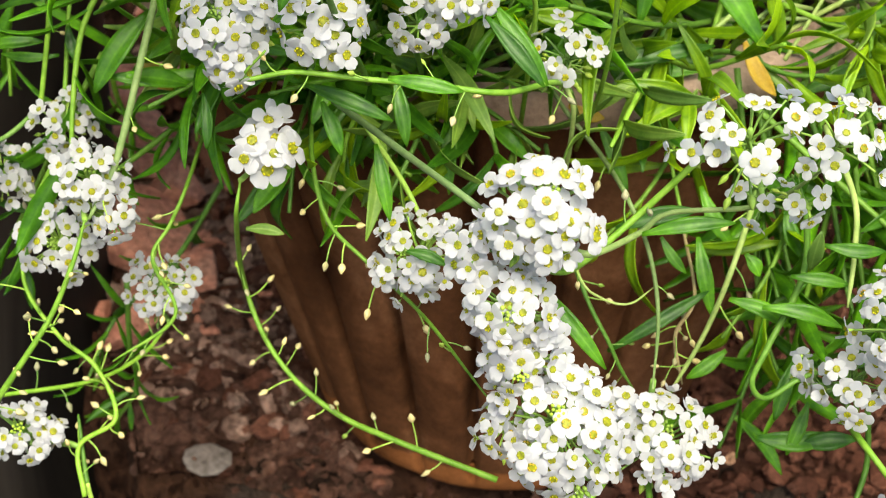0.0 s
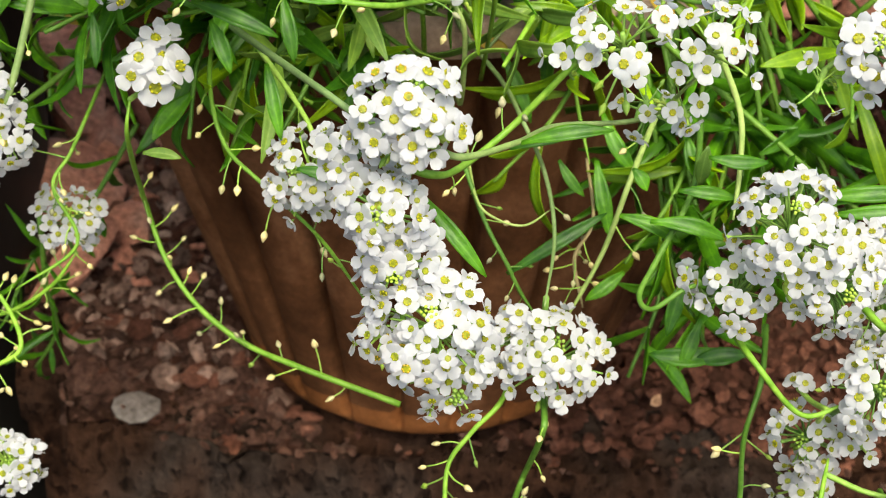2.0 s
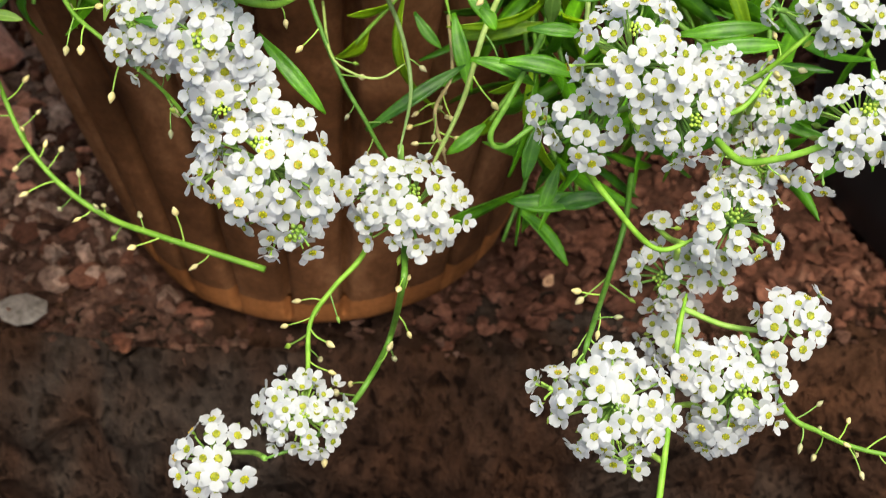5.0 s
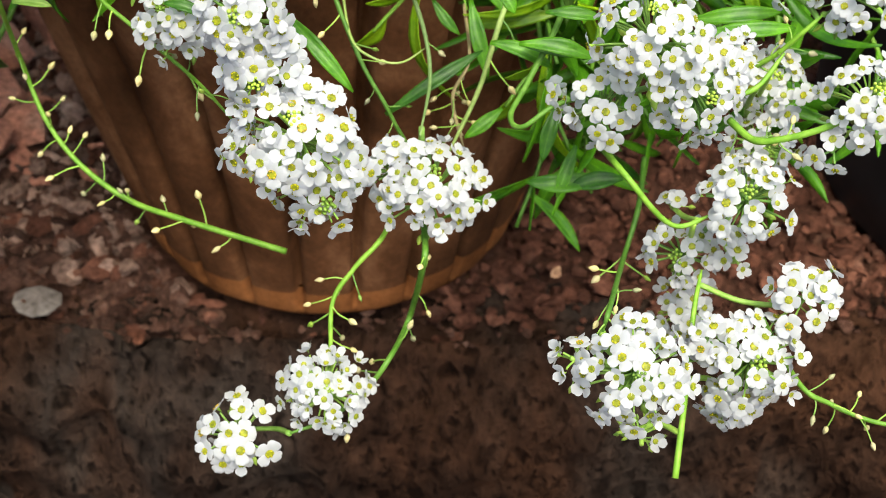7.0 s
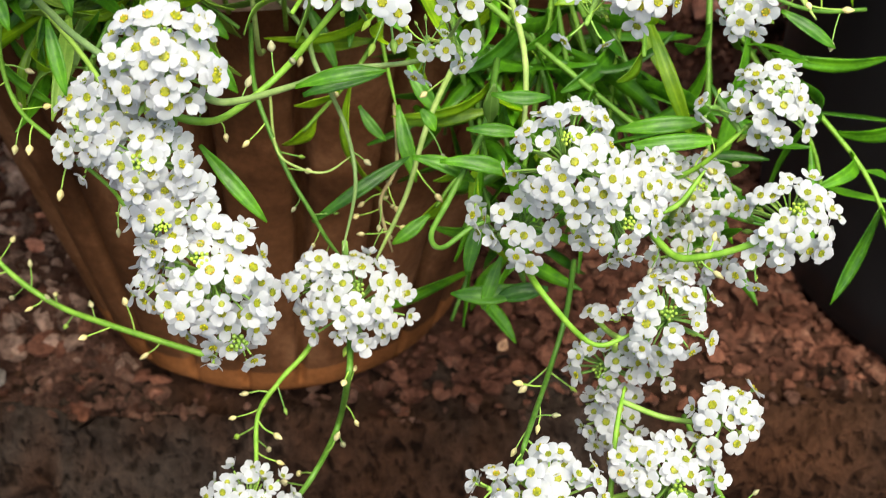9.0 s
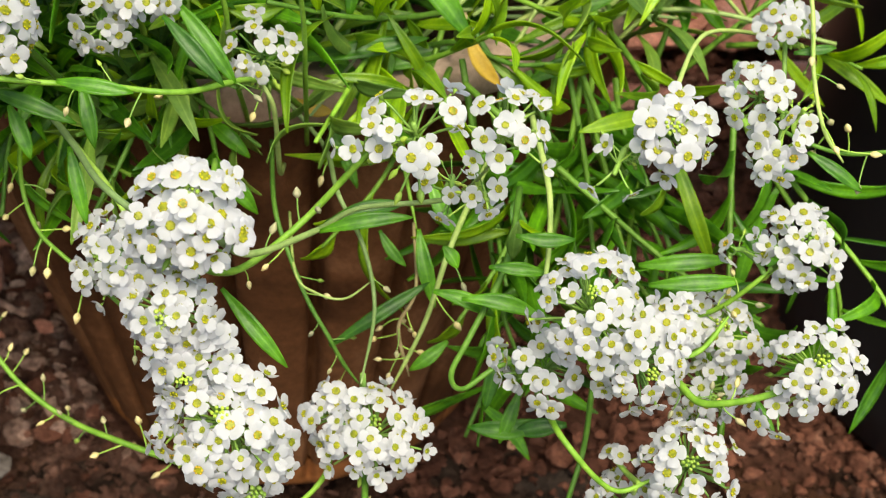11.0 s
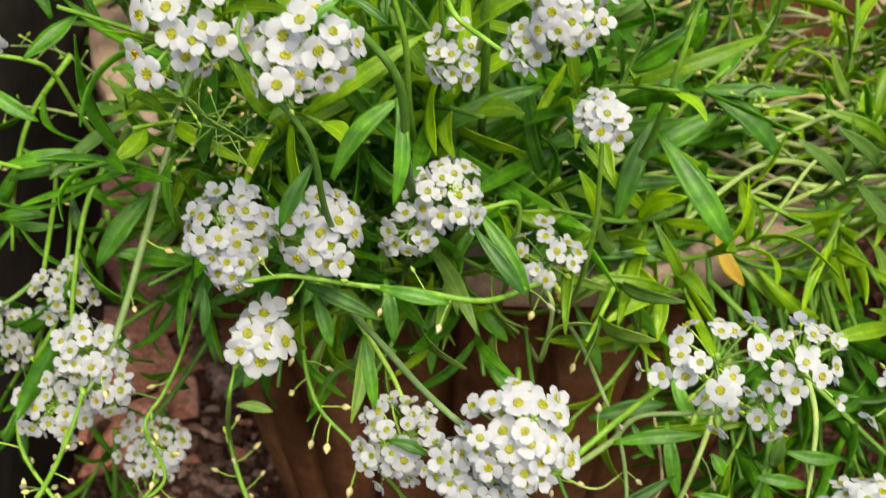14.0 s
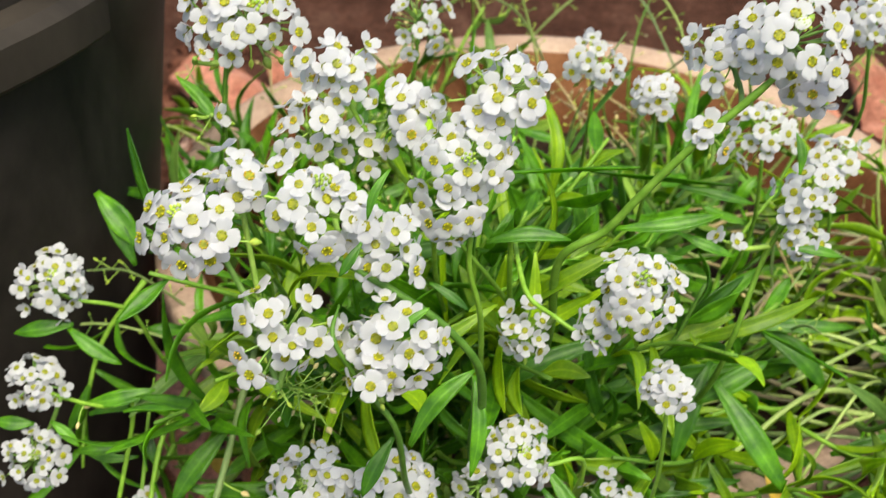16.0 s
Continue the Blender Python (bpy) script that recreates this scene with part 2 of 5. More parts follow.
def tube(bm, path, r0, r1, sides=7, mat=0, knots=0.0, tip=0.0):
    """A tapering round stalk along a path, closed at both ends."""
    rings, side, n = [], None, len(path)
    for i, q in enumerate(path):
        d = (path[min(i + 1, n - 1)] - path[max(i - 1, 0)]).normalized()
        if side is None:
            side = d.orthogonal().normalized()
        side = (side - d * side.dot(d)).normalized()
        up = d.cross(side)
        r = (r0 + (r1 - r0) * i / (n - 1)) * (1 - tip * max(0.0, i / (n - 1) - 0.85) / 0.15)
        r *= 1 + knots * noise.noise(q * 300)
        rings.append([bm.verts.new(q + (side * math.cos(a) + up * math.sin(a)) * r) for a in (2 * math.pi * k / sides for k in range(sides))])
    for a, b in zip(rings, rings[1:]):
        for k in range(sides):
            bm.faces.new((a[k], a[(k + 1) % sides], b[(k + 1) % sides], b[k])).material_index = mat
    for ring in (rings[0][::-1], rings[-1]):
        bm.faces.new(ring).material_index = mat


def facing(d, spin=0.0):
    """The turn that takes z to the direction d."""
    return Vector(d).to_track_quat("Z", "Y").to_matrix().to_4x4() @ Matrix.Rotation(spin, 4, "Z")


# ---- flowers ----
def flower_mesh(seed, cup, size, centre):
    """Four round petals round a small yellow middle with stamens, on a green calyx; z is its face."""
    rnd = random.Random(seed)
    bm = bmesh.new()
    for k in range(4):
        a = k * math.pi / 2 + rnd.uniform(-0.12, 0.12)
        tilt = cup + rnd.uniform(-0.18, 0.18)
        twist = rnd.uniform(-0.2, 0.2)
        long, wide = size * rnd.uniform(0.94, 1.06), size * rnd.uniform(0.45, 0.55)
        rows = []
        for i in range(6):
            u = (0.0, 0.25, 0.5, 0.74, 0.92, 1.0)[i]
            x = long * (0.10 + 0.90 * u)
            w = wide * (0.30, 0.70, 0.95, 1.00, 0.78, 0.34)[i]
            row = []
            for j in range(5):
                v = j / 2 - 1
                xx = x - (abs(v) ** 2) * long * 0.035 * u
                y = v * w
                z = math.tan(tilt) * x * u * 0.8 + 0.10 * size * (1 - v * v) * u - 0.14 * size * u**3 + twist * y * u
                row.append(bm.verts.new((xx * math.cos(a) - y * math.sin(a), xx * math.sin(a) + y * math.cos(a), z)))
            rows.append(row)
        for p, q in zip(rows, rows[1:]):
            for j in range(4):
                bm.faces.new((p[j], q[j], q[j + 1], p[j + 1]))
    # middle: a low dome and six stamens
    ring0 = bm.verts.new((0, 0, 0.15 * size))
    ring = [bm.verts.new((0.32 * size * math.cos(b), 0.32 * size * math.sin(b), 0.085 * size)) for b in (k * math.pi / 4 for k in range(8))]
    for k in range(8):
        bm.faces.new((ring0, ring[k], ring[(k + 1) % 8])).material_index = 3
    for k in range(6):
        b = k * math.pi / 3 + rnd.uniform(-0.2, 0.2)
        c = Vector((0.25 * size * math.cos(b), 0.25 * size * math.sin(b), 0.15 * size))
        r = 0.085 * size
        v = [bm.verts.new(c + Vector(o) * r) for o in ((1, 0, 0), (0, 1, 0), (-1, 0, 0), (0, -1, 0), (0, 0, 1.2), (0, 0, -2.5))]
        for i in range(4):
            bm.faces.new((v[i], v[(i + 1) % 4], v[4])).material_index = 1
            bm.faces.new((v[(i + 1) % 4], v[i], v[5])).material_index = 1
    # calyx
    top = [bm.verts.new((0.17 * size * math.cos(b), 0.17 * size * math.sin(b), 0.0)) for b in (k * math.pi / 3 for k in range(6))]
    low = bm.verts.new((0, 0, -0.5 * size))
    for k in range(6):
        bm.faces.new((low, top[(k + 1) % 6], top[k])).material_index = 2
    return mesh_of(bm, "flower", [PETAL, centre, PEDICEL, CENTRE_OLIVE])


FLOWER_SIZE = 0.00312
FLOWERS = [
    flower_mesh(11 + i, cup, FLOWER_SIZE * s, c)
    for i, (cup, s, c) in enumerate(
        (
            (0.30, 1.0, CENTRE_YELLOW), (0.42, 0.97, CENTRE_YELLOW), (0.20, 1.04, CENTRE_YELLOW), (0.55, 0.92, CENTRE_GREEN),
            (0.36, 0.98, CENTRE_GREEN), (0.66, 0.86, CENTRE_GREEN), (0.26, 1.0, CENTRE_OCHRE), (0.85, 0.76, CENTRE_GREEN),
        )
    )
]


def pod_mesh(seed, long, mat):
    """A seed pod at the end of a thin bent pedicel that starts at the origin and runs along z."""
    rnd = random.Random(seed)
    bm = bmesh.new()
    end = Vector((rnd.uniform(-0.15, 0.15) * long, rnd.uniform(-0.15, 0.15) * long, long))
    mid = Vector((rnd.uniform(-0.05, 0.05) * long, rnd.uniform(-0.05, 0.05) * long, long * 0.5))
    path = spline([(0, 0, 0), mid, end], 4)
    tube(bm, path, 0.00024, 0.0002, 5)
    d = (end - mid).normalized()
    turn = Matrix.Translation(end) @ facing(d)
    L, w = 0.0025 * rnd.uniform(0.8, 1.2), 0.00092 * rnd.uniform(0.8, 1.2)
    rings = [[bm.verts.new(turn @ Vector((w * r * math.cos(a), 0.75 * w * r * math.sin(a), L * h))) for a in (k * math.pi / 3 for k in range(6))] for h, r in ((0, 0.3), (0.25, 0.9), (0.5, 1.0), (0.8, 0.6), (1.05, 0.12))]
    for a, b in zip(rings, rings[1:]):
        for k in range(6):
            bm.faces.new((a[k], a[(k + 1) % 6], b[(k + 1) % 6], b[k])).material_index = 1
    bm.faces.new(rings[-1]).material_index = 1
    return mesh_of(bm, "seed_pod", [PEDICEL, mat])


PODS = [pod_mesh(40 + i, 0.0060 * s, m) for i, (s, m) in enumerate(((0.8, POD), (1.0, POD), (1.2, POD), (1.4, POD), (0.9, BUD), (1.1, BUD)))]
LONG_PODS = [pod_mesh(60 + i, 0.0115 * k, m) for i, (k, m) in enumerate(((0.8, POD), (1.0, BUD), (1.2, POD), (1.35, BUD)))]


def bud_cluster_mesh(seed):
    """The tight knot of unopened green buds in the middle of a head; z is its face."""
    rnd = random.Random(seed)
    bm = bmesh.new()
    for k in range(11):
        a, d = k * 2.4, 0.00052 * math.sqrt(k)
        turn = Matrix.Translation((d * math.cos(a), d * math.sin(a), -150 * d * d)) @ Matrix.Rotation(rnd.uniform(-0.3, 0.3), 4, "X")
        L, w = 0.0012 * rnd.uniform(0.8, 1.2), 0.00042 * rnd.uniform(0.85, 1.15)
        rings = [[bm.verts.new(turn @ Vector((w * r * math.cos(b), w * r * math.sin(b), L * (h - 0.6)))) for b in (j * math.pi / 3 for j in range(6))] for h, r in ((0, 0.4), (0.4, 1.0), (0.75, 0.85), (1.0, 0.3))]
        for p, q in zip(rings, rings[1:]):
            for j in range(6):
                bm.faces.new((p[j], p[(j + 1) % 6], q[(j + 1) % 6], q[j]))
        bm.faces.new(rings[-1])
    return mesh_of(bm, "head_middle", BUD)


BUD_CLUSTERS = [bud_cluster_mesh(70 + i) for i in range(3)]


def leaf_mesh(base, tip, wide, bend, roll, mat):
    """A narrow lance-shaped leaf with a folded midrib, a little thickness and a curve; in coordinates from its base."""
    base, tip = Vector(base), Vector(tip)
    along = tip - base
    length = along.length
    d = along.normalized()
    view = Vector((0.0, -0.62, 0.78))
    up = (view - d * view.dot(d)).normalized()
    up = Matrix.Rotation(roll, 3, d) @ up
    side = d.cross(up)
    bm = bmesh.new()
    n = 11
    sweep = 0.16 * noise.noise(Vector((length * 911, wide * 7000, roll * 3)))
    tops, lows = [], []
    for i in range(n):
        u = i / (n - 1)
        w = wide * 0.5 * (math.sin(math.pi * (0.05 + 0.93 * u) ** 1.12) ** 0.85 + (0.12 if u < 0.1 else 0.0))
        if i == n - 1:
            w = wide * 0.05
        mid = along * u + up * (bend * length * math.sin(math.pi * u) * 0.5) + side * (sweep * length * math.sin(math.pi * u))
        wave = 0.05 * wide * math.sin(9 * u + length * 900)
        row, low = [], []
        for v in (-1.0, -0.55, 0.0, 0.55, 1.0):
            q = mid + side * (v * w) + up * (abs(v) * w * 0.38 + wave * v)
            row.append(bm.verts.new(q))
            low.append(bm.verts.new(q - up * 0.00028 * (1.6 if v == 0 else 0.8)))
        tops.append(row)
        lows.append(low)
    for i in range(n - 1):
        for j in range(4):
            bm.faces.new((tops[i][j], tops[i][j + 1], tops[i + 1][j + 1], tops[i + 1][j]))
            bm.faces.new((lows[i][j + 1], lows[i][j], lows[i + 1][j], lows[i + 1][j + 1]))
        bm.faces.new((tops[i][0], tops[i + 1][0], lows[i + 1][0], lows[i][0]))
        bm.faces.new((tops[i + 1][4], tops[i][4], lows[i][4], lows[i + 1][4]))
    bm.faces.new((*tops[-1], *lows[-1][::-1]))
    bm.faces.new((*tops[0][::-1], *lows[0]))
    uv = bm.loops.layers.uv.new("UVMap")
    at = {v: k for row in (tops, lows) for ring in row for k, v in zip((0.0, 0.22, 0.5, 0.78, 1.0), ring)}
    for f in bm.faces:
        for lp in f.loops:
            lp[uv].uv = (0.5, at[lp.vert])
    return mesh_of(bm, "leaf", mat)


def leaf(thing, base, tip, wide=0.005, bend=0.15, roll=0.0, mat=None, label=""):
    origin = thing.matrix_basis.translation
    me = leaf_mesh(base, tip, wide, bend, roll, mat or LEAF)
    return part("leaf", me, thing, label, Matrix.Translation(Vector(base) - origin))


def flower_head(thing, c, r, axis, n, seed, spread=1.75, long=1.0, loose=0.0, buds=8, share=(6, 3, 1), size=1.0):
    """A rounded head: pedicels from a short rachis, each with a flower of its own at the dome's surface."""
    rnd = random.Random(seed)
    r *= 0.95
    origin = thing.matrix_basis.translation
    c, axis = Vector(c), Vector(axis).normalized()
    turn = facing(axis, rnd.uniform(0, 6.28))
    bm = bmesh.new()
    low = axis * (-r * (0.9 + 0.6 * (long - 1)))
    tube(bm, spline([low, low * 0.4, axis * r * 0.25 * long], 4), 0.0009, 0.0006, 6)
    # the stalk that joins the head to its stem
    near = min((q + origin - c for q in CURVES[thing.name]), key=lambda q: (q - low).length)
    if 0.0015 < (near - low).length < 0.05:
        tube(bm, spline([near, near.lerp(low, 0.5) - axis * (near - low).length * 0.18, low], 5), 0.0008, 0.0007, 6)
    if n > 12:
        n = int(n * 0.93)
    spots = []
    golden = math.pi * (3 - math.sqrt(5))
    for i in range(n):
        f = (i + 0.5) / n
        polar = math.acos(1 - f * (1 - math.cos(spread))) + rnd.gauss(0, 0.09)
        az = i * golden + rnd.gauss(0, 0.22)
        if n > 22 and polar < 0.2:
            continue
        d = Vector((math.sin(polar) * math.cos(az), math.sin(polar) * math.sin(az), math.cos(polar)))
        lump = (0.15 + 0.4 * loose) * noise.noise(d * 2.1 + Vector((seed * 1.7, 0, 0)))
        rr = r * (1 + lump + rnd.uniform(-0.30, 0.09) - loose * rnd.random())
        q = turn @ Vector((d.x * rr, d.y * rr, d.z * rr * long))
        spots.append((q, turn.to_3x3() @ d, polar / spread))
    for q, d, f in spots:
        root = axis * (r * 0.3 * long * (0.6 - 1.5 * f))
        tube(bm, spline([root, root.lerp(q, 0.55) + axis * r * 0.06, q - d * 0.0014], 3), 0.00033, 0.00028, 4)
    head = part("flower_head", mesh_of(bm, "flower_head", PEDICEL), thing, "", Matrix.Translation(c - origin))
    pick = [FLOWERS[i] for i in (0, 1, 2) for _ in range(share[0])] + [FLOWERS[i] for i in (3, 4, 5, 7) for _ in range(share[1])] + [FLOWERS[6]] * (3 * share[2])
    for q, d, f in spots:
        face = (d + axis * rnd.uniform(0.25, 0.85) + Vector((rnd.gauss(0, 0.22), rnd.gauss(0, 0.22), rnd.gauss(0, 0.22)))).normalized()
        s = size * rnd.uniform(0.86, 1.12)
        part("flower", rnd.choice(pick), head, "", Matrix.Translation(q) @ facing(face, rnd.uniform(0, 6.28)) @ Matrix.Scale(s, 4))
    if n > 22:
        part("head_middle", rnd.choice(BUD_CLUSTERS), head, "knot of unopened green buds", Matrix.Translation(axis * r * long * 0.93) @ facing(axis, rnd.uniform(0, 6)) @ Matrix.Scale(rnd.uniform(0.9, 1.25), 4))
    for _ in range(buds):
        az, polar = rnd.uniform(0, 6.28), spread * rnd.uniform(0.95, 1.25)
        d = turn.to_3x3() @ Vector((math.sin(polar) * math.cos(az), math.sin(polar) * math.sin(az), math.cos(polar)))
        root = axis * (-r * rnd.uniform(0.2, 0.8))
        part("bud", rnd.choice(PODS[4:]), head, "", Matrix.Translation(root) @ facing(d) @ Matrix.Scale(rnd.uniform(0.7, 1.1) * max(r, 0.008) / 0.009, 4))
    return head


CURVES = {}


def sprig(label, path, r0=0.0011, r1=0.0008, pods=0, between=(0.1, 0.9), mat=None, seed=1, group="", steps=8, pod_scale=1.0, green_pods=False, category="flower stem"):
    """A stem with its seed pods; heads and leaves are added to it."""
    rnd = random.Random(seed)
    base = Vector(path[0])
    thing = new("alyssum_sprig")
    thing.matrix_basis = Matrix.Translation(base)
    curve = [q - base for q in spline(path, steps)]
    bm = bmesh.new()
    tube(bm, curve, 0.72 * r0, 0.72 * r1, 8, 0, 0.10, 0.55)
    CURVES[thing.name] = curve
    part("stem", mesh_of(bm, "stem", mat or STEM), thing)
    for k in range(pods):
        u = between[0] + (between[1] - between[0]) * (k + rnd.uniform(0.2, 0.8)) / pods
        i = min(int(u * (len(curve) - 1)), len(curve) - 2)
        d = (curve[i + 1] - curve[i]).normalized()
        a = d.orthogonal().normalized()
        a = Matrix.Rotation(k * 2.4 + rnd.uniform(-0.5, 0.5), 3, d) @ a
        out = (a + d * rnd.uniform(0.2, 0.8) + Vector((0, 0, -0.25))).normalized()
        part("seed_pod", rnd.choice(PODS[4:] if green_pods else PODS[:4] if rnd.random() < 0.8 else PODS), thing, "", Matrix.Translation(curve[i]) @ facing(out, rnd.uniform(0, 6)) @ Matrix.Scale(pod_scale * rnd.uniform(0.8, 1.15), 4))
    return tagged(thing, label, category, group)


def spent_cluster(thing, u0, u1, n, seed):
    """Seed pods on long thin pedicels, standing out all round the spent part of a stem."""
    rnd = random.Random(seed)
    curve = CURVES[thing.name]
    for k in range(n):
        i = min(int((u0 + (u1 - u0) * k / n) * (len(curve) - 1)), len(curve) - 2)
        d = (curve[i + 1] - curve[i]).normalized()
        a = Matrix.Rotation(k * 2.4 + rnd.uniform(-0.4, 0.4), 3, d) @ d.orthogonal().normalized()
        out = (a + d * rnd.uniform(0.1, 0.9)).normalized()
        part("seed_pod", rnd.choice(LONG_PODS), thing, "", Matrix.Translation(curve[i]) @ facing(out, rnd.uniform(0, 6)) @ Matrix.Scale(rnd.uniform(0.6, 0.95), 4))


# ---- ground and ledge ----
def rough(x, y, s, a):
    return a * noise.fractal(Vector((x * s, y * s, 3.1)), 0.8, 2.1, 4)


EDGE = 0.366


def step(x, a, b):
    u = max(0.0, min(1.0, (x - a) / (b - a)))
    return u * u * (3 - 2 * u)


def edge_at(x):
    # the ledge breaks off before the bucket, which stands on the lower ground
    notch = 0.055 * step(-x, 0.118, 0.130) + 0.30 * step(-x, 0.152, 0.166)
    return notch + EDGE - 0.07 * max(0.0, min(x, 0.5)) + 0.17 * max(0.0, min(-x, 0.25)) + 0.007 * noise.noise(Vector((x * 14, 0, 0))) + 0.004 * noise.noise(Vector((x * 55, 1, 0)))


def ledge():
    """Earth ledge: a lumpy top that runs back from a broken edge, and a rough upright face."""
    bm = bmesh.new()
    xs = [-25, -8, -3, -1.5, -0.8] + [-0.5 + 0.0085 * i for i in range(130)] + [0.8, 1.5, 3, 8, 25]
    back_rows = [0.0, 0.004, 0.010, 0.018] + [0.018 + 0.011 * i for i in range(1, 34)] + [0.5, 0.7, 1.1, 2.0, 4.0, 8.0, 20.0]
    down_rows = [0.006, 0.014] + [0.014 + 0.0085 * i for i in range(1, 30)] + [0.30]
    rows_ = []
    for d in reversed(down_rows):
        row = []
        for x in xs:
            lump = 0.010 * min(1.0, d / 0.03) * noise.fractal(Vector((x * 24, d * 24, 7)), 0.7, 2.0, 4) + 0.004 * noise.fractal(Vector((x * 80, d * 80, 4)), 0.7, 2.0, 3)
            pit = -0.006 * max(0.0, noise.noise(Vector((x * 90, d * 90, 2))) - 0.2)
            row.append(bm.verts.new((x, edge_at(x) - 0.55 * d * (1 if d < 0.04 else 0.04 / d) + lump + 3 * pit, -d)))
        rows_.append(row)
    for b in back_rows:
        fall = -0.013 * math.exp(-b / 0.018)
        rows_.append([bm.verts.new((x, edge_at(x) + b, fall + (rough(x, b, 30, 0.0055) if b < 0.45 else 0.0) - 0.001)) for x in xs])
    for a, c in zip(rows_, rows_[1:]):
        for i in range(len(xs) - 1):
            bm.faces.new((a[i], a[i + 1], c[i + 1], c[i]))
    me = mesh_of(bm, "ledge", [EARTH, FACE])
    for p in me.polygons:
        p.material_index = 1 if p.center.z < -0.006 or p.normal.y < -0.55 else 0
    ob = new("ledge", me)
    return tagged(ob, "reddish brown earth ledge with a crumbling pitted edge", "ledge", kind="structure")


ledge()


def lower_ground():
    bm = bmesh.new()
    n = 60
    vs = [[bm.verts.new((25 * (2 * i / n - 1) ** 3, 1.3 - 21.3 * (1 - j / n) ** 3, -0.295 + rough(i, j, 0.9, 0.006))) for i in range(n + 1)] for j in range(n + 1)]
    for j in range(n):
        for i in range(n):
            bm.faces.new((vs[j][i], vs[j][i + 1], vs[j + 1][i + 1], vs[j + 1][i]))
    return tagged(new("ground", mesh_of(bm, "ground", EARTH)), "bare brown earth below the ledge", "ground", kind="structure")


lower_ground()

ICO = None


def ico():
    global ICO
    if ICO is None:
        bm = bmesh.new()
        bmesh.ops.create_icosphere(bm, subdivisions=2, radius=1)
        bm.verts.ensure_lookup_table()
        ICO = (np.array([v.co[:] for v in bm.verts]), np.array([[v.index for v in f.verts] for f in bm.faces]))
        bm.free()
    return ICO


def lumps(name, spots, mat, seed):
    """Many angular little stones in one mesh: spots are rows of x, y, z, size."""
    rng = np.random.RandomState(seed)
    base, tris = ico()
    verts, faces = [], []
    for k, (x, y, z, s) in enumerate(spots):
        v = base.copy()
        for _ in range(9):
            n = rng.normal(size=3)
            n /= np.linalg.norm(n)
            d = rng.uniform(0.28, 0.72)
            over = np.maximum(v @ n - d, 0)
            v = v - over[:, None] * n
        v *= s * rng.uniform(0.75, 1.5, 3) * (1, 1, 0.75)
        a = rng.uniform(0, 6.28)
        v = v @ np.array([[math.cos(a), -math.sin(a), 0], [math.sin(a), math.cos(a), 0], [0, 0, 1]]).T
        verts.append(v + (x, y, z))
        faces.append(tris + len(base) * k)
    me = bpy.data.meshes.new(name)
    vv, ff = np.concatenate(verts), np.concatenate(faces)
    me.from_pydata(vv.tolist(), [], ff.tolist())
    me.materials.append(mat)
    return me


POT = Vector((0.0346, 0.4484, 0.0))
POT_TOP = Vector((0.0064, 0.0726, 0.0))
POT_R, POT_FOOT, POT_H = 0.1680, 0.0840, 0.207


def gravel():
    rng = np.random.RandomState(5)
    spots = []
    while len(spots) < 9000:
        x, b = rng.uniform(-0.22, 0.36), rng.uniform(0.0, 0.34)
        y = edge_at(x) + b
        if (x - POT.x) ** 2 + (y - POT.y) ** 2 < (POT_FOOT - 0.004) ** 2:
            continue
        keep = 0.10 if x < 0.0 and b < 0.09 else 0.9
        if rng.uniform() > keep * (1.0 if b > 0.008 else 0.35):
            continue
        s = 0.0012 + 0.0040 * rng.uniform() ** 2.0
        if rng.uniform() < 0.05:
            s *= 1.6
        spots.append((x, y, rough(x, b, 30, 0.0055) - 0.013 * math.exp(-b / 0.018) + 0.3 * s, s))
    return tagged(new("gravel", lumps("gravel", spots, GRAVEL, 8)), "loose reddish brown gravel on the earth ledge", "gravel", kind="stuff")


gravel()


def clods():
    rng = np.random.RandomState(15)
    spots = []
    for _ in range(4200):
        x, b = rng.uniform(-0.24, 0.02), 0.12 * rng.uniform() ** 1.3
        y = edge_at(x) + b + 0.001
        if (x - POT.x) ** 2 + (y - POT.y) ** 2 < (POT_FOOT + 0.002) ** 2:
            continue
        s = 0.0013 + 0.0052 * rng.uniform() ** 3
        spots.append((x, y, rough(x, b, 30, 0.0055) - 0.013 * math.exp(-max(0.0, b - 0.004) / 0.018) + 0.1 * s, s))
    for _ in range(170):
        x, d = rng.uniform(-0.22, 0.36), 0.010 * rng.uniform() ** 1.5
        s = 0.0010 + 0.0024 * rng.uniform() ** 2
        spots.append((x, edge_at(x) - 0.55 * d + 0.2 * s + 0.004 * noise.noise(Vector((x * 30, d * 30, 1))), -d, s))
    return tagged(new("earth_clods", lumps("earth_clods", spots, CLOD, 18)), "crumbled brown earth clods on the ledge", "earth", kind="stuff")


clods()

# earth tone lifted to paint in the light that reaches this ground
CRUMB = stony("lit_earth_crumbs", [(0.3, (0.200, 0.118, 0.090)), (0.55, (0.360, 0.225, 0.178)), (0.75, (0.520, 0.380, 0.320))], 40, 0.7)


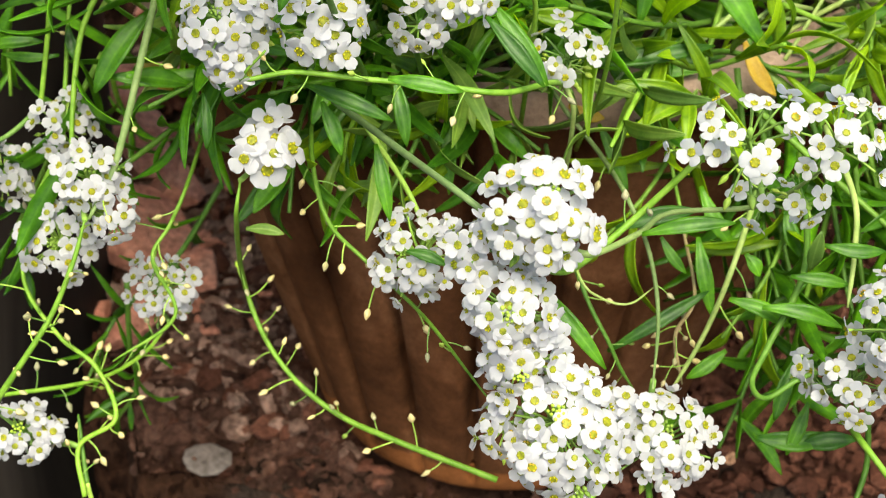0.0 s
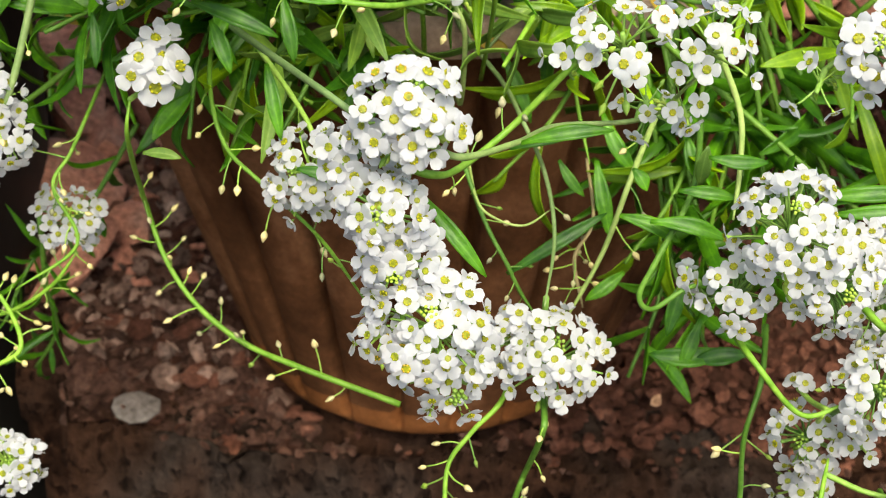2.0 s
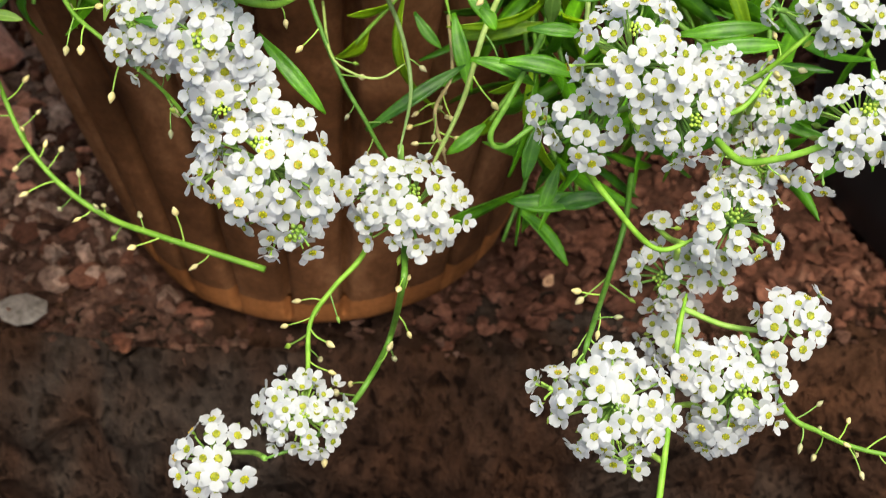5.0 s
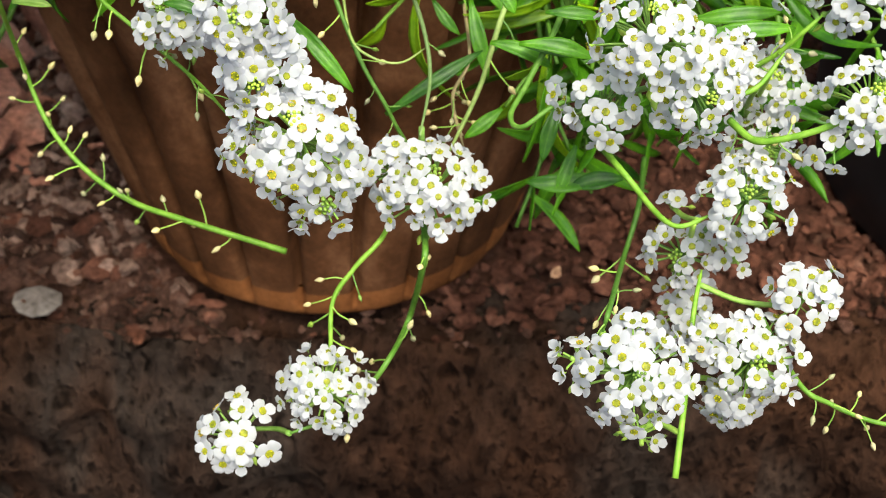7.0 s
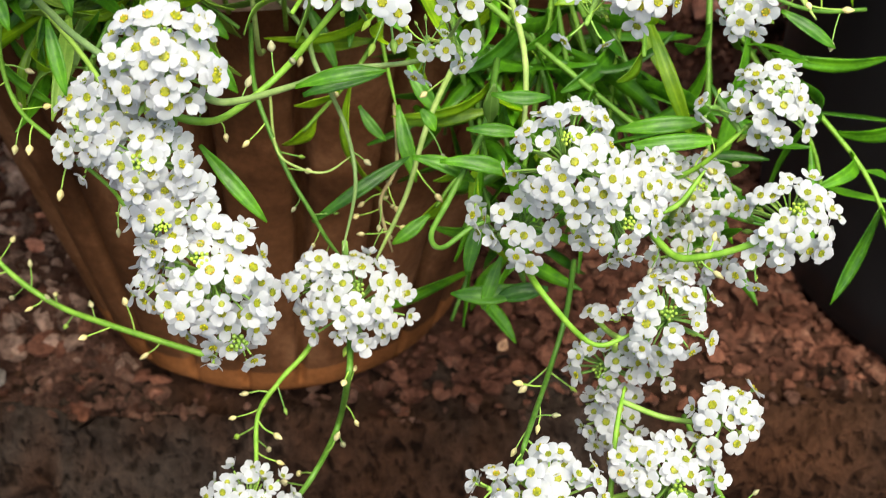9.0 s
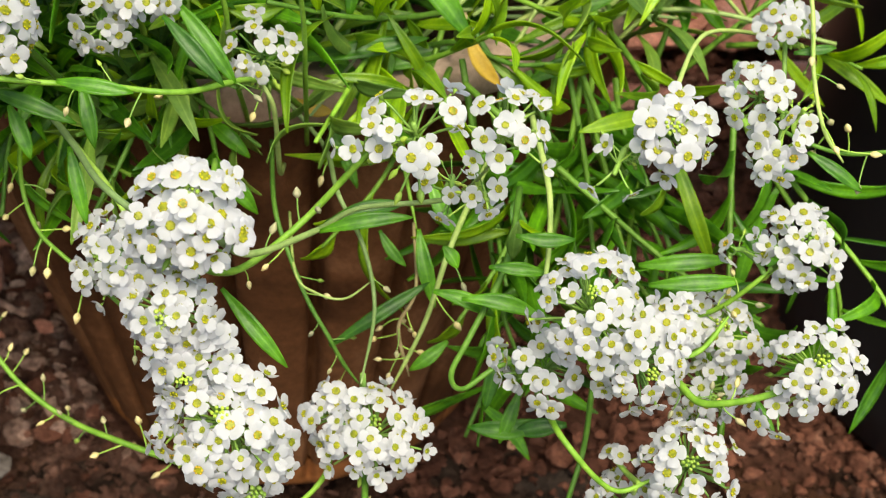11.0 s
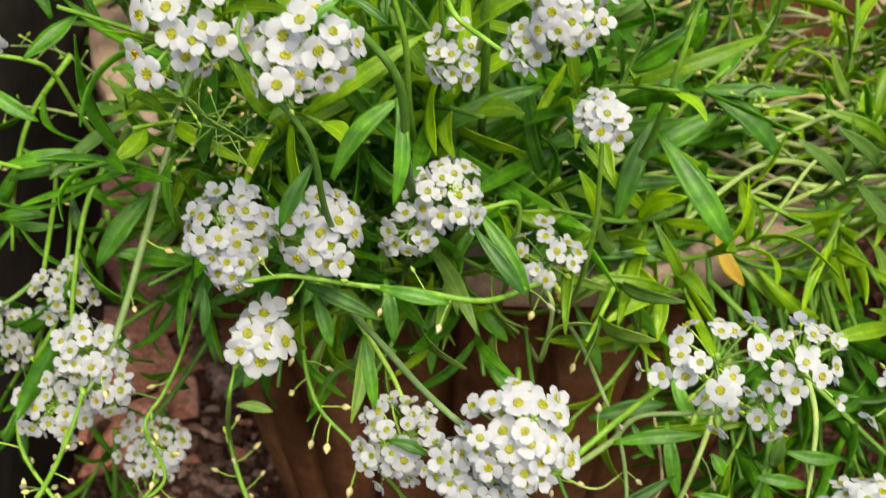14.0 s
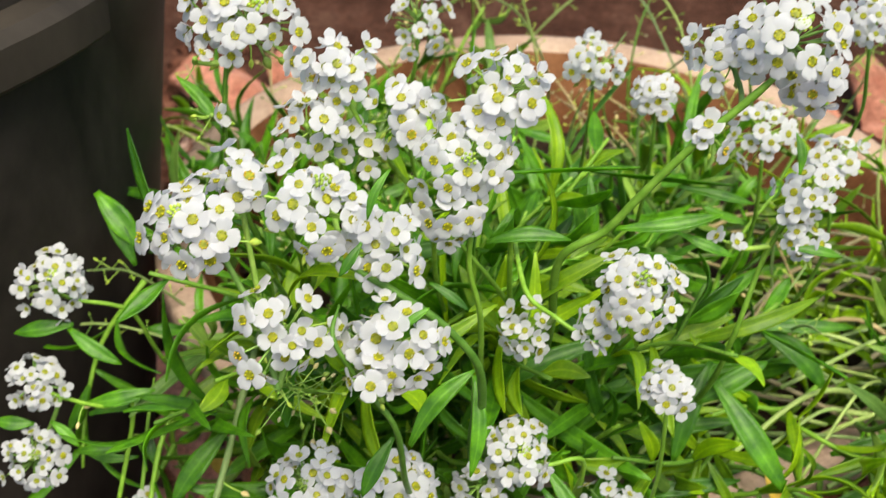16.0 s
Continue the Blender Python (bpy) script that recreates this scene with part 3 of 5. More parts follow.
def lit_crumbs():
    """Crumbs between the pot and the bucket, behind the ledge's edge; light falling there is in their pale colour."""
    rng = np.random.RandomState(25)
    spots = []
    for _ in range(3000):
        x, b = rng.uniform(-0.19, 0.03), rng.uniform(0.018, 0.21)
        y = edge_at(x) + b
        if (x - POT.x) ** 2 + (y - POT.y) ** 2 < (POT_FOOT + 0.003) ** 2 or rng.uniform() > (b - 0.015) / 0.03:
            continue
        s = 0.0014 + 0.0048 * rng.uniform() ** 2.5
        spots.append((x, y, rough(x, b, 30, 0.0055) - 0.013 * math.exp(-b / 0.018) + 0.35 * s, s))
    return tagged(new("earth_crumbs", lumps("earth_crumbs", spots, CRUMB, 28)), "pinkish earth crumbs beside the pot, coloured paler as lit ground", "earth", kind="stuff")


lit_crumbs()


def pebble(c, size, flat, mat, label, seed):
    me = lumps("pebble", [(0, 0, 0, 1)], mat, seed)
    ob = new("pebble", me)
    ob.matrix_basis = Matrix.Translation(c) @ Matrix.Diagonal((size, size * 0.8, size * flat, 1))
    return tagged(ob, label, "stone")


PALE = stony("pale_stone", [(0.3, (0.130, 0.104, 0.091)), (0.7, (0.182, 0.156, 0.143))], 60, 0.1, 200, False)
ORANGE = stony("orange_stone", [(0.3, (0.48, 0.24, 0.14)), (0.7, (0.60, 0.36, 0.22))], 80, 0.4, 400, False)
pebble((-0.085, 0.384, 0.000), 0.0125, 0.28, PALE, "flat pale grey stone on the earth ledge", 3)
pebble((0.126, 0.379, 0.006), 0.0036, 0.7, ORANGE, "small orange pebble among the gravel", 4)


def brick_lumps():
    rnd = random.Random(21)
    spots = [(-0.142, 0.582, 0.036), (-0.120, 0.545, 0.032), (-0.134, 0.507, 0.034), (-0.100, 0.575, 0.028), (-0.126, 0.456, 0.026), (-0.105, 0.488, 0.022), (-0.138, 0.636, 0.036), (-0.105, 0.630, 0.036), (-0.12, 0.675, 0.036), (-0.14, 0.70, 0.045)]
    spots += [(rnd.uniform(-0.15, -0.06), rnd.uniform(0.45, 0.64), rnd.uniform(0.005, 0.011)) for _ in range(36)]
    spots += [(rnd.uniform(-0.17, 0.02), rnd.uniform(0.68, 1.0), rnd.uniform(0.02, 0.05)) for _ in range(34)]
    spots += [(rnd.uniform(0.16, 0.36), rnd.uniform(0.60, 1.0), rnd.uniform(0.02, 0.05)) for _ in range(30)]
    for i, (x, y, size) in enumerate(spots):
        me = lumps("brick_lump", [(0, 0, 0, 1)], BRICK_RED, 60 + i)
        ob = new("brick_lump", me)
        ob.matrix_basis = Matrix.Translation((x, y, size * 0.35)) @ Matrix.Rotation(rnd.uniform(0, 6), 4, "Z") @ Matrix.Diagonal((size, size * 0.8, size * 0.6, 1))
        tagged(ob, "broken pinkish red brick lump lying on the ledge", "brick lump", "brick lumps between pot and bucket")


brick_lumps()


# ---- terracotta pot ----
def pot():
    thing = new("flower_pot")
    thing.matrix_basis = Matrix.Translation(POT)
    tagged(thing, "weathered fluted terracotta pot with a pale rim, full of alyssum", "flower pot")
    n = 480

    def turned(profile, flutes=0.0, count=22, mat=CLAY, closed=False):
        bm = bmesh.new()
        rings = []
        for r, z, depth in profile:
            ring = []
            for k in range(n):
                a = 2 * math.pi * k / n
                g = abs(math.cos(a * count / 2 + 0.55))
                rr = r - flutes * depth * ((1 - min(1.0, g * 3.2)) ** 1.2 + 0.22 * (1 - g)) + 0.0010 * noise.noise(Vector((math.cos(a) * 3, math.sin(a) * 3, z * 20)))
                shift = POT_TOP * (z / POT_H)
                ring.append(bm.verts.new((rr * math.cos(a) + shift.x, rr * math.sin(a) + shift.y, z)))
            rings.append(ring)
        for a, b in zip(rings, rings[1:]):
            for k in range(n):
                bm.faces.new((a[k], a[(k + 1) % n], b[(k + 1) % n], b[k]))
        if closed:
            bm.faces.new(rings[-1])
        return mesh_of(bm, "pot", mat)

    H = POT_H
    body = [(POT_FOOT + 0.004 + (POT_R - 0.012 - POT_FOOT - 0.004) * u, 0.013 + (H - 0.025) * u, 0.25 + 0.75 * math.sin(math.pi * (0.02 + 0.9 * u)) ** 0.7) for u in (i / 24 for i in range(25))]
    part("body", turned(body, 0.0200, 24), thing, "fluted terracotta wall, coloured dark for foliage shade")
    foot = [(POT_FOOT - 0.02, 0.001, 0), (POT_FOOT - 0.002, 0.001, 0), (POT_FOOT, 0.003, 0.2), (POT_FOOT + 0.002, 0.008, 0.25), (POT_FOOT + 0.0042, 0.0135, 0.25)]
    part("foot", turned(foot, 0.0200, 24, mat=CLAY_FOOT), thing, "orange terracotta foot ring")
    rim = [(POT_R - 0.014, H - 0.014, 0), (POT_R - 0.003, H - 0.0125, 0), (POT_R, H - 0.011, 0), (POT_R + 0.0005, H - 0.003, 0), (POT_R, H - 0.001, 0), (POT_R - 0.003, H, 0), (POT_R - 0.013, H, 0), (POT_R - 0.016, H - 0.002, 0)]
    part("rim", turned(rim, 0, mat=CLAY_RIM), thing, "pale pinkish terracotta rim")
    inner = [(POT_R - 0.0158, H - 0.0018, 0), (POT_R - 0.024, H - 0.014, 0), (POT_R - 0.034, H - 0.036, 0)]
    # body clay instead of rim clay: shade below the rim is in its colour
    part("inner_wall", turned(inner, 0), thing, "terracotta inside the rim, coloured dark for shade")
    bm = bmesh.new()
    g = 44
    vs = {}
    for i in range(g + 1):
        for j in range(g + 1):
            x, y = (2 * i / g - 1) * (POT_R - 0.018), (2 * j / g - 1) * (POT_R - 0.018)
            if math.hypot(x, y) < POT_R - 0.031:
                vs[i, j] = bm.verts.new((x + POT_TOP.x, y + POT_TOP.y, H - 0.032 + rough(x, y, 40, 0.006)))
    for i in range(g):
        for j in range(g):
            q = [vs.get(k) for k in ((i, j), (i + 1, j), (i + 1, j + 1), (i, j + 1))]
            if all(q):
                bm.faces.new(q)
    part("soil", mesh_of(bm, "soil", SOIL), thing, "dry brown potting soil")


pot()


# ---- the two containers beside the pot ----
def bucket(c, foot, top, height, mat, name, label, category, band=0.03, proud=0.008, hoop=None):
    thing = new(name)
    thing.matrix_basis = Matrix.Translation(c)
    tagged(thing, label, category)
    n = 96

    def turned(profile):
        bm = bmesh.new()
        rings = [[bm.verts.new((r * math.cos(2 * math.pi * k / n), r * math.sin(2 * math.pi * k / n), z)) for k in range(n)] for r, z in profile]
        for a, b in zip(rings, rings[1:]):
            for k in range(n):
                bm.faces.new((a[k], a[(k + 1) % n], b[(k + 1) % n], b[k]))
        bm.faces.new(rings[0][::-1])
        bm.faces.new(rings[-1])
        return mesh_of(bm, "bucket", mat)

    def rad(z):
        return foot + (top - foot) * z / height

    wall = [(foot - 0.004, 0.0), (foot, 0.003)] + [(rad(z), z) for z in (height * i / 12 for i in range(1, 12))] + [(rad(height - 0.004), height - 0.004), (rad(height) - 0.006, height - 0.004), (rad(height * 0.8) - 0.006, height * 0.8)]
    part("wall", turned(wall), thing)
    z0 = height - band
    rim = [(rad(z0) + 0.0005, z0), (rad(z0) + proud, z0 + 0.001), (rad(z0) + proud + 0.001, z0 + 0.004), (rad(height) + proud, height - 0.002), (rad(height) + proud - 0.002, height), (rad(height) - 0.006, height), (rad(height) - 0.008, height - 0.01)]
    if hoop is None:
        part("rim", turned(rim), thing)
        return thing
    # a thick hoop that ends short of the side
    z1, z2, out = hoop
    section = [(rad(z1), z1), (rad(z1) + 0.010, z1), (rad(z1) + 0.013, z1 + 0.003), (rad(z1) + 0.013, z2 - 0.004), (rad(z1) + 0.010, z2), (rad(z1) + 0.002, z2 + 0.001), (rad(z2), z2 + 0.0005)]
    bm = bmesh.new()
    turns = [radians(-210) + (out + radians(210)) * k / 60 for k in range(61)]
    rings = [[bm.verts.new((r * math.cos(a), r * math.sin(a), z)) for r, z in section] for a in turns]
    for a, b in zip(rings, rings[1:]):
        for k in range(len(section)):
            m = (k + 1) % len(section)
            bm.faces.new((a[k], b[k], b[m], a[m]))
    bm.faces.new(rings[0])
    bm.faces.new(rings[-1][::-1])
    part("hoop", mesh_of(bm, "hoop", GREY_RIM, False), thing, "worn grey hoop round the rim")
    return thing


bucket((-0.308, 0.500, -0.293), 0.138, 0.200, 0.72, GREY, "bucket", "streaked grey plastic bucket with a hoop, coloured dark for shade, standing below the ledge", "bucket", hoop=(0.624, 0.644, radians(-22)))
bucket((0.386, 0.440, 0.0), 0.131, 0.138, 0.30, BLACK, "planter", "black plastic grow pot standing on the gravel", "planter", 0.03)
# ---- the alyssum: sprigs over the pot's front and right ----
s = sprig("pale green alyssum stem with dense white flower domes", [(-0.0335, 0.3491, 0.2147), (-0.0078, 0.2789, 0.2466), (0.0068, 0.2353, 0.2680), (0.0197, 0.2254, 0.2647), (0.0250, 0.2201, 0.2723)], seed=1, mat=STEM_PALE, r0=0.0014)
flower_head(s, (0.0256, 0.2206, 0.2719), 0.0119, (0.09, -0.47, 0.88), 46, 101, long=1.2, share=(7, 1, 1), size=1.06)
flower_head(s, (0.0002, 0.2737, 0.2122), 0.0120, (-0.40, -0.61, 0.69), 44, 102, share=(3, 5, 0))
flower_head(s, (0.0139, 0.2229, 0.2606), 0.0070, (-0.03, -0.56, 0.83), 20, 103, share=(4, 3, 0))
leaf(s, (-0.0139, 0.3461, 0.2267), (0.0126, 0.3380, 0.2180), 0.0050, 0.15, 0.0)
leaf(s, (-0.0104, 0.2880, 0.2378), (-0.0068, 0.2749, 0.2233), 0.0039, 0.15, 0.0)
leaf(s, (0.0095, 0.3291, 0.2230), (0.0087, 0.3106, 0.2023), 0.0046, 0.15, 0.0)
leaf(s, (-0.0025, 0.2653, 0.2217), (0.0074, 0.2629, 0.2191), 0.0031, 0.15, 0.0)
s = sprig("hanging alyssum stem crowded with white flowers", [(0.0282, 0.2579, 0.2561), (0.0272, 0.2267, 0.2588), (0.0239, 0.2229, 0.2475), (0.0214, 0.2164, 0.2402), (0.0238, 0.2067, 0.2294), (0.0257, 0.2002, 0.2221)], seed=2)
flower_head(s, (0.0206, 0.2145, 0.2505), 0.0099, (-0.15, -0.77, 0.61), 46, 104, long=1.0, share=(4, 4, 0))
flower_head(s, (0.0226, 0.2130, 0.2385), 0.0095, (-0.05, -0.96, 0.27), 36, 105, share=(3, 5, 0))
flower_head(s, (0.0306, 0.2055, 0.2255), 0.0137, (-0.07, -0.50, 0.86), 59, 106, share=(4, 3, 2))
flower_head(s, (0.0335, 0.2040, 0.2130), 0.0108, (0.27, -0.96, 0.11), 33, 107, share=(3, 5, 0))
flower_head(s, (0.0188, 0.2060, 0.2225), 0.0060, (-0.76, -0.34, 0.55), 9, 108, buds=12)
leaf(s, (0.0290, 0.2353, 0.2374), (0.0431, 0.2229, 0.2238), 0.0037, 0.15, 0.0)
s = sprig("long drooping alyssum stem with tan seed pods and white flowers", [(0.0377, 0.3851, 0.2038), (0.0412, 0.3499, 0.2076), (0.0529, 0.3324, 0.2003), (0.0561, 0.2947, 0.2144), (0.0627, 0.2876, 0.2005), (0.0650, 0.2763, 0.1880), (0.0603, 0.2492, 0.1884)], seed=3, mat=STEM_PALE, pods=3, between=(0.333, 0.875))
flower_head(s, (0.0629, 0.2450, 0.1723), 0.0142, (0.04, -0.41, 0.91), 56, 109, spread=1.5, share=(4, 4, 0))
flower_head(s, (0.0527, 0.2496, 0.1759), 0.0085, (-0.48, -0.24, 0.85), 23, 110, share=(3, 4, 0))
s = sprig("hanging green alyssum stem with tan seed pods", [(0.0611, 0.2715, 0.1568), (0.0607, 0.2389, 0.1619), (0.0596, 0.2305, 0.1590), (0.0562, 0.2392, 0.1301), (0.0501, 0.2187, 0.1377), (0.0430, 0.2130, 0.1313), (0.0325, 0.2043, 0.1302), (0.0222, 0.2011, 0.1289)], seed=4, pods=9, between=(0.211, 0.829), r0=0.0013, r1=0.001)
flower_head(s, (0.0075, 0.2047, 0.1249), 0.0122, (-0.43, -0.68, 0.59), 20, 111, loose=0.25, share=(6, 1, 1), buds=7, size=1.08)
s = sprig("hanging alyssum stem ending in a round white flower ball", [(0.0540, 0.2790, 0.1554), (0.0512, 0.2461, 0.1598), (0.0417, 0.2361, 0.1546), (0.0353, 0.2302, 0.1483), (0.0339, 0.2210, 0.1387), (0.0325, 0.2174, 0.1292)], seed=5, pods=9, between=(0.4, 0.84))
flower_head(s, (0.0322, 0.2085, 0.1366), 0.0112, (0.05, -0.66, 0.75), 58, 112, spread=1.7, share=(2, 6, 0), size=0.9)
s = sprig("long arching alyssum stem lined with tan seed pods", [(0.0223, 0.2602, 0.1387), (-0.0067, 0.2718, 0.1423), (-0.0234, 0.2809, 0.1432), (-0.0366, 0.2878, 0.1515), (-0.0457, 0.2967, 0.1613), (-0.0509, 0.3048, 0.1763), (-0.0456, 0.2749, 0.2237), (-0.0438, 0.2769, 0.2349)], seed=6, pods=22, between=(0.05, 0.78), r0=0.0013, r1=0.0009)
flower_head(s, (-0.0374, 0.2813, 0.2418), 0.0086, (0.21, -0.54, 0.82), 9, 113, size=1.53, loose=0.05, share=(6, 1, 0), buds=14, spread=1.25)
s = sprig("thick green alyssum stem with loose white flowers", [(0.0219, 0.2262, 0.2552), (0.0302, 0.2227, 0.2543), (0.0366, 0.2312, 0.2489), (0.0487, 0.2425, 0.2515), (0.0618, 0.2450, 0.2664), (0.0694, 0.2478, 0.2727)], seed=7, r0=0.0013, r1=0.001, pods=5, between=(0.2, 0.7))
flower_head(s, (0.0730, 0.2479, 0.2704), 0.0150, (-0.14, -0.31, 0.94), 16, 114, loose=0.35, share=(8, 1, 1), buds=3, spread=1.6, size=1.01)
flower_head(s, (0.0612, 0.2443, 0.2705), 0.0084, (-0.67, -0.40, 0.62), 4, 115, loose=0.3, share=(8, 1, 0), buds=4, size=1.01)
leaf(s, (0.0513, 0.2438, 0.2460), (0.0725, 0.2443, 0.2490), 0.0037, 0.15, 0.0)
s = sprig("pale alyssum stem with loose white flowers", [(0.0299, 0.2286, 0.2581), (0.0371, 0.2246, 0.2574), (0.0507, 0.2440, 0.2462), (0.0615, 0.2625, 0.2366), (0.0835, 0.2640, 0.2377), (0.0912, 0.2458, 0.2643)], seed=8, r0=0.0012, mat=STEM_PALE)
flower_head(s, (0.0933, 0.2502, 0.2679), 0.0129, (0.13, -0.33, 0.94), 19, 116, loose=0.3, share=(8, 1, 1), buds=3, size=1.01)
flower_head(s, (0.0833, 0.2626, 0.2398), 0.0100, (-0.09, -0.98, 0.15), 6, 117, loose=0.3, buds=5, share=(5, 3, 0), spread=1.9, size=0.97)
flower_head(s, (0.0899, 0.2507, 0.2487), 0.0065, (0.11, -0.96, 0.25), 4, 118, loose=0.3, share=(6, 2, 0), size=0.97)
s = sprig("slender alyssum stem with a rounded white flower head", [(0.1751, 0.3259, 0.2410), (0.1500, 0.2977, 0.2606), (0.1357, 0.2672, 0.2674), (0.1325, 0.2580, 0.2629)], seed=9, mat=STEM_PALE, r0=0.0008)
flower_head(s, (0.1320, 0.2548, 0.2622), 0.0112, (-0.13, -0.64, 0.76), 26, 119, size=1.24, share=(6, 2, 0), loose=0.15)
flower_head(s, (0.1199, 0.2522, 0.2548), 0.0077, (-0.43, -0.89, -0.15), 3, 120, buds=10, share=(4, 4, 0))
s = sprig("alyssum stem with small white flowers and seed pods", [(0.2021, 0.2859, 0.2302), (0.1859, 0.2805, 0.2344), (0.1717, 0.2817, 0.2399), (0.1623, 0.2799, 0.2488)], seed=10, pods=5, r0=0.0008)
flower_head(s, (0.1634, 0.2869, 0.2487), 0.0099, (-0.17, -0.55, 0.82), 18, 121, share=(6, 3, 0), size=1.08)
flower_head(s, (0.1657, 0.2728, 0.2408), 0.0084, (-0.36, -0.93, 0.11), 14, 122, loose=0.2, size=1.08)
flower_head(s, (0.1745, 0.2845, 0.2455), 0.0062, (0.1, -0.6, 0.8), 1, 202, buds=24)
flower_head(s, (0.1730, 0.3054, 0.2575), 0.0070, (-0.29, -0.56, 0.77), 10, 123)
leaf(s, (0.1772, 0.2814, 0.2344), (0.1907, 0.2735, 0.2272), 0.0037, 0.15, 0.0)
leaf(s, (0.1744, 0.2989, 0.2531), (0.1854, 0.2990, 0.2545), 0.0027, 0.15, 0.0)
s = sprig("hooked alyssum stem with a large white flower dome", [(0.1062, 0.3005, 0.2090), (0.0989, 0.2685, 0.2117), (0.0878, 0.2500, 0.2033), (0.0824, 0.2399, 0.2011), (0.0846, 0.2330, 0.2029), (0.0944, 0.2364, 0.2072), (0.1118, 0.2415, 0.2052)], seed=11, r0=0.0013)
flower_head(s, (0.1131, 0.2309, 0.2295), 0.0143, (-0.10, -0.40, 0.91), 54, 124, long=1.1, share=(6, 2, 1))
flower_head(s, (0.1039, 0.2341, 0.2074), 0.0114, (-0.53, -0.63, 0.57), 23, 125, loose=0.15, share=(6, 2, 0))
flower_head(s, (0.1253, 0.2297, 0.2139), 0.0116, (0.21, -0.87, 0.45), 41, 126, share=(3, 5, 0))
flower_head(s, (0.0935, 0.2395, 0.2077), 0.0033, (-0.78, -0.22, 0.58), 2, 127, buds=5)
leaf(s, (0.1040, 0.2556, 0.2061), (0.0876, 0.2591, 0.2083), 0.0031, 0.15, 0.0)
leaf(s, (0.1022, 0.2517, 0.1805), (0.0963, 0.2424, 0.1705), 0.0038, 0.15, 0.0)
leaf(s, (0.1142, 0.2446, 0.1743), (0.1001, 0.2442, 0.1726), 0.0050, 0.15, 0.0)
leaf(s, (0.1351, 0.2617, 0.2078), (0.1595, 0.2609, 0.2089), 0.0046, 0.15, 0.0)
leaf(s, (0.1001, 0.2673, 0.2134), (0.1009, 0.2680, 0.2256), 0.0041, 0.1, 0.0, mat=LEAF_PALE)
s = sprig("alyssum stem with paler flowers behind", [(0.1353, 0.2369, 0.2056), (0.1438, 0.2381, 0.2079), (0.1510, 0.2432, 0.2143)], seed=12)
flower_head(s, (0.1553, 0.2612, 0.1897), 0.0104, (-0.03, -0.52, 0.85), 33, 128, share=(3, 5, 0))
flower_head(s, (0.1536, 0.2541, 0.1752), 0.0113, (-0.04, -0.88, 0.48), 28, 129, share=(2, 6, 0))
flower_head(s, (0.1356, 0.2383, 0.2161), 0.0074, (-0.17, -0.50, 0.85), 18, 130, share=(3, 5, 0))
s = sprig("alyssum stem with a round white flower head", [(0.1475, 0.2625, 0.1938), (0.1543, 0.2587, 0.2019), (0.1600, 0.2574, 0.2097), (0.1652, 0.2588, 0.2144)], seed=13, r0=0.0011, pods=7, between=(0, 0.6))
flower_head(s, (0.1725, 0.2620, 0.2184), 0.0116, (-0.03, -0.57, 0.82), 41, 131, share=(6, 3, 0))
flower_head(s, (0.1568, 0.2630, 0.2182), 0.0034, (-0.78, -0.44, 0.44), 2, 132, buds=4)
leaf(s, (0.1348, 0.2724, 0.2049), (0.1587, 0.2715, 0.2067), 0.0048, 0.15, 0.0)
s = sprig("thick bright green alyssum stem with a full flower head", [(0.1392, 0.2406, 0.1957), (0.1433, 0.2321, 0.1959), (0.1491, 0.2286, 0.1986), (0.1575, 0.2265, 0.2029), (0.1672, 0.2258, 0.2087)], seed=14, r0=0.0014, r1=0.0012, pods=6, between=(0.1, 0.6))
flower_head(s, (0.1710, 0.2320, 0.2058), 0.0125, (-0.10, -0.51, 0.86), 44, 133, share=(6, 3, 0))
flower_head(s, (0.1617, 0.2253, 0.1972), 0.0052, (-0.64, -0.76, 0.13), 4, 134, buds=6)
s = sprig("alyssum stem with two white flower heads", [(0.1053, 0.2381, 0.1921), (0.1083, 0.2197, 0.1972), (0.1203, 0.2147, 0.1844), (0.1318, 0.2172, 0.1851)], seed=15, r0=0.0013)
flower_head(s, (0.1390, 0.2177, 0.1888), 0.0114, (-0.14, -0.56, 0.81), 38, 135, share=(6, 2, 0))
flower_head(s, (0.1276, 0.2259, 0.1628), 0.0098, (-0.39, -0.70, 0.60), 26, 136, share=(3, 4, 0))
flower_head(s, (0.1246, 0.2298, 0.1774), 0.0031, (-0.15, -0.53, 0.84), 2, 137, buds=2)
flower_head(s, (0.1396, 0.2191, 0.1673), 0.0037, (-0.18, -0.50, 0.85), 3, 138, buds=2)
flower_head(s, (0.1305, 0.2248, 0.1423), 0.0092, (-0.22, -0.85, 0.47), 23, 139, share=(2, 6, 0))
s = sprig("drooping alyssum stem with buds and a white flower head", [(0.1267, 0.2712, 0.1579), (0.1203, 0.2471, 0.1614), (0.1136, 0.2314, 0.1562), (0.1001, 0.1866, 0.1864), (0.0976, 0.1810, 0.1834)], seed=16, pods=9, between=(0.45, 0.95), r0=0.0012)
flower_head(s, (0.1036, 0.1721, 0.1788), 0.0133, (-0.07, -0.71, 0.70), 54, 140, share=(6, 3, 0))
flower_head(s, (0.0908, 0.1766, 0.1794), 0.0060, (-0.77, -0.19, 0.60), 6, 141, buds=8)
s = sprig("upright hanging alyssum stem with white flowers and green buds", [(0.1180, 0.1715, 0.1387), (0.1223, 0.1878, 0.1528), (0.1253, 0.2011, 0.1666), (0.1293, 0.2126, 0.1701)], seed=17, r0=0.0012)
flower_head(s, (0.1366, 0.1869, 0.1632), 0.0129, (-0.05, -0.72, 0.69), 51, 142, share=(6, 3, 0))
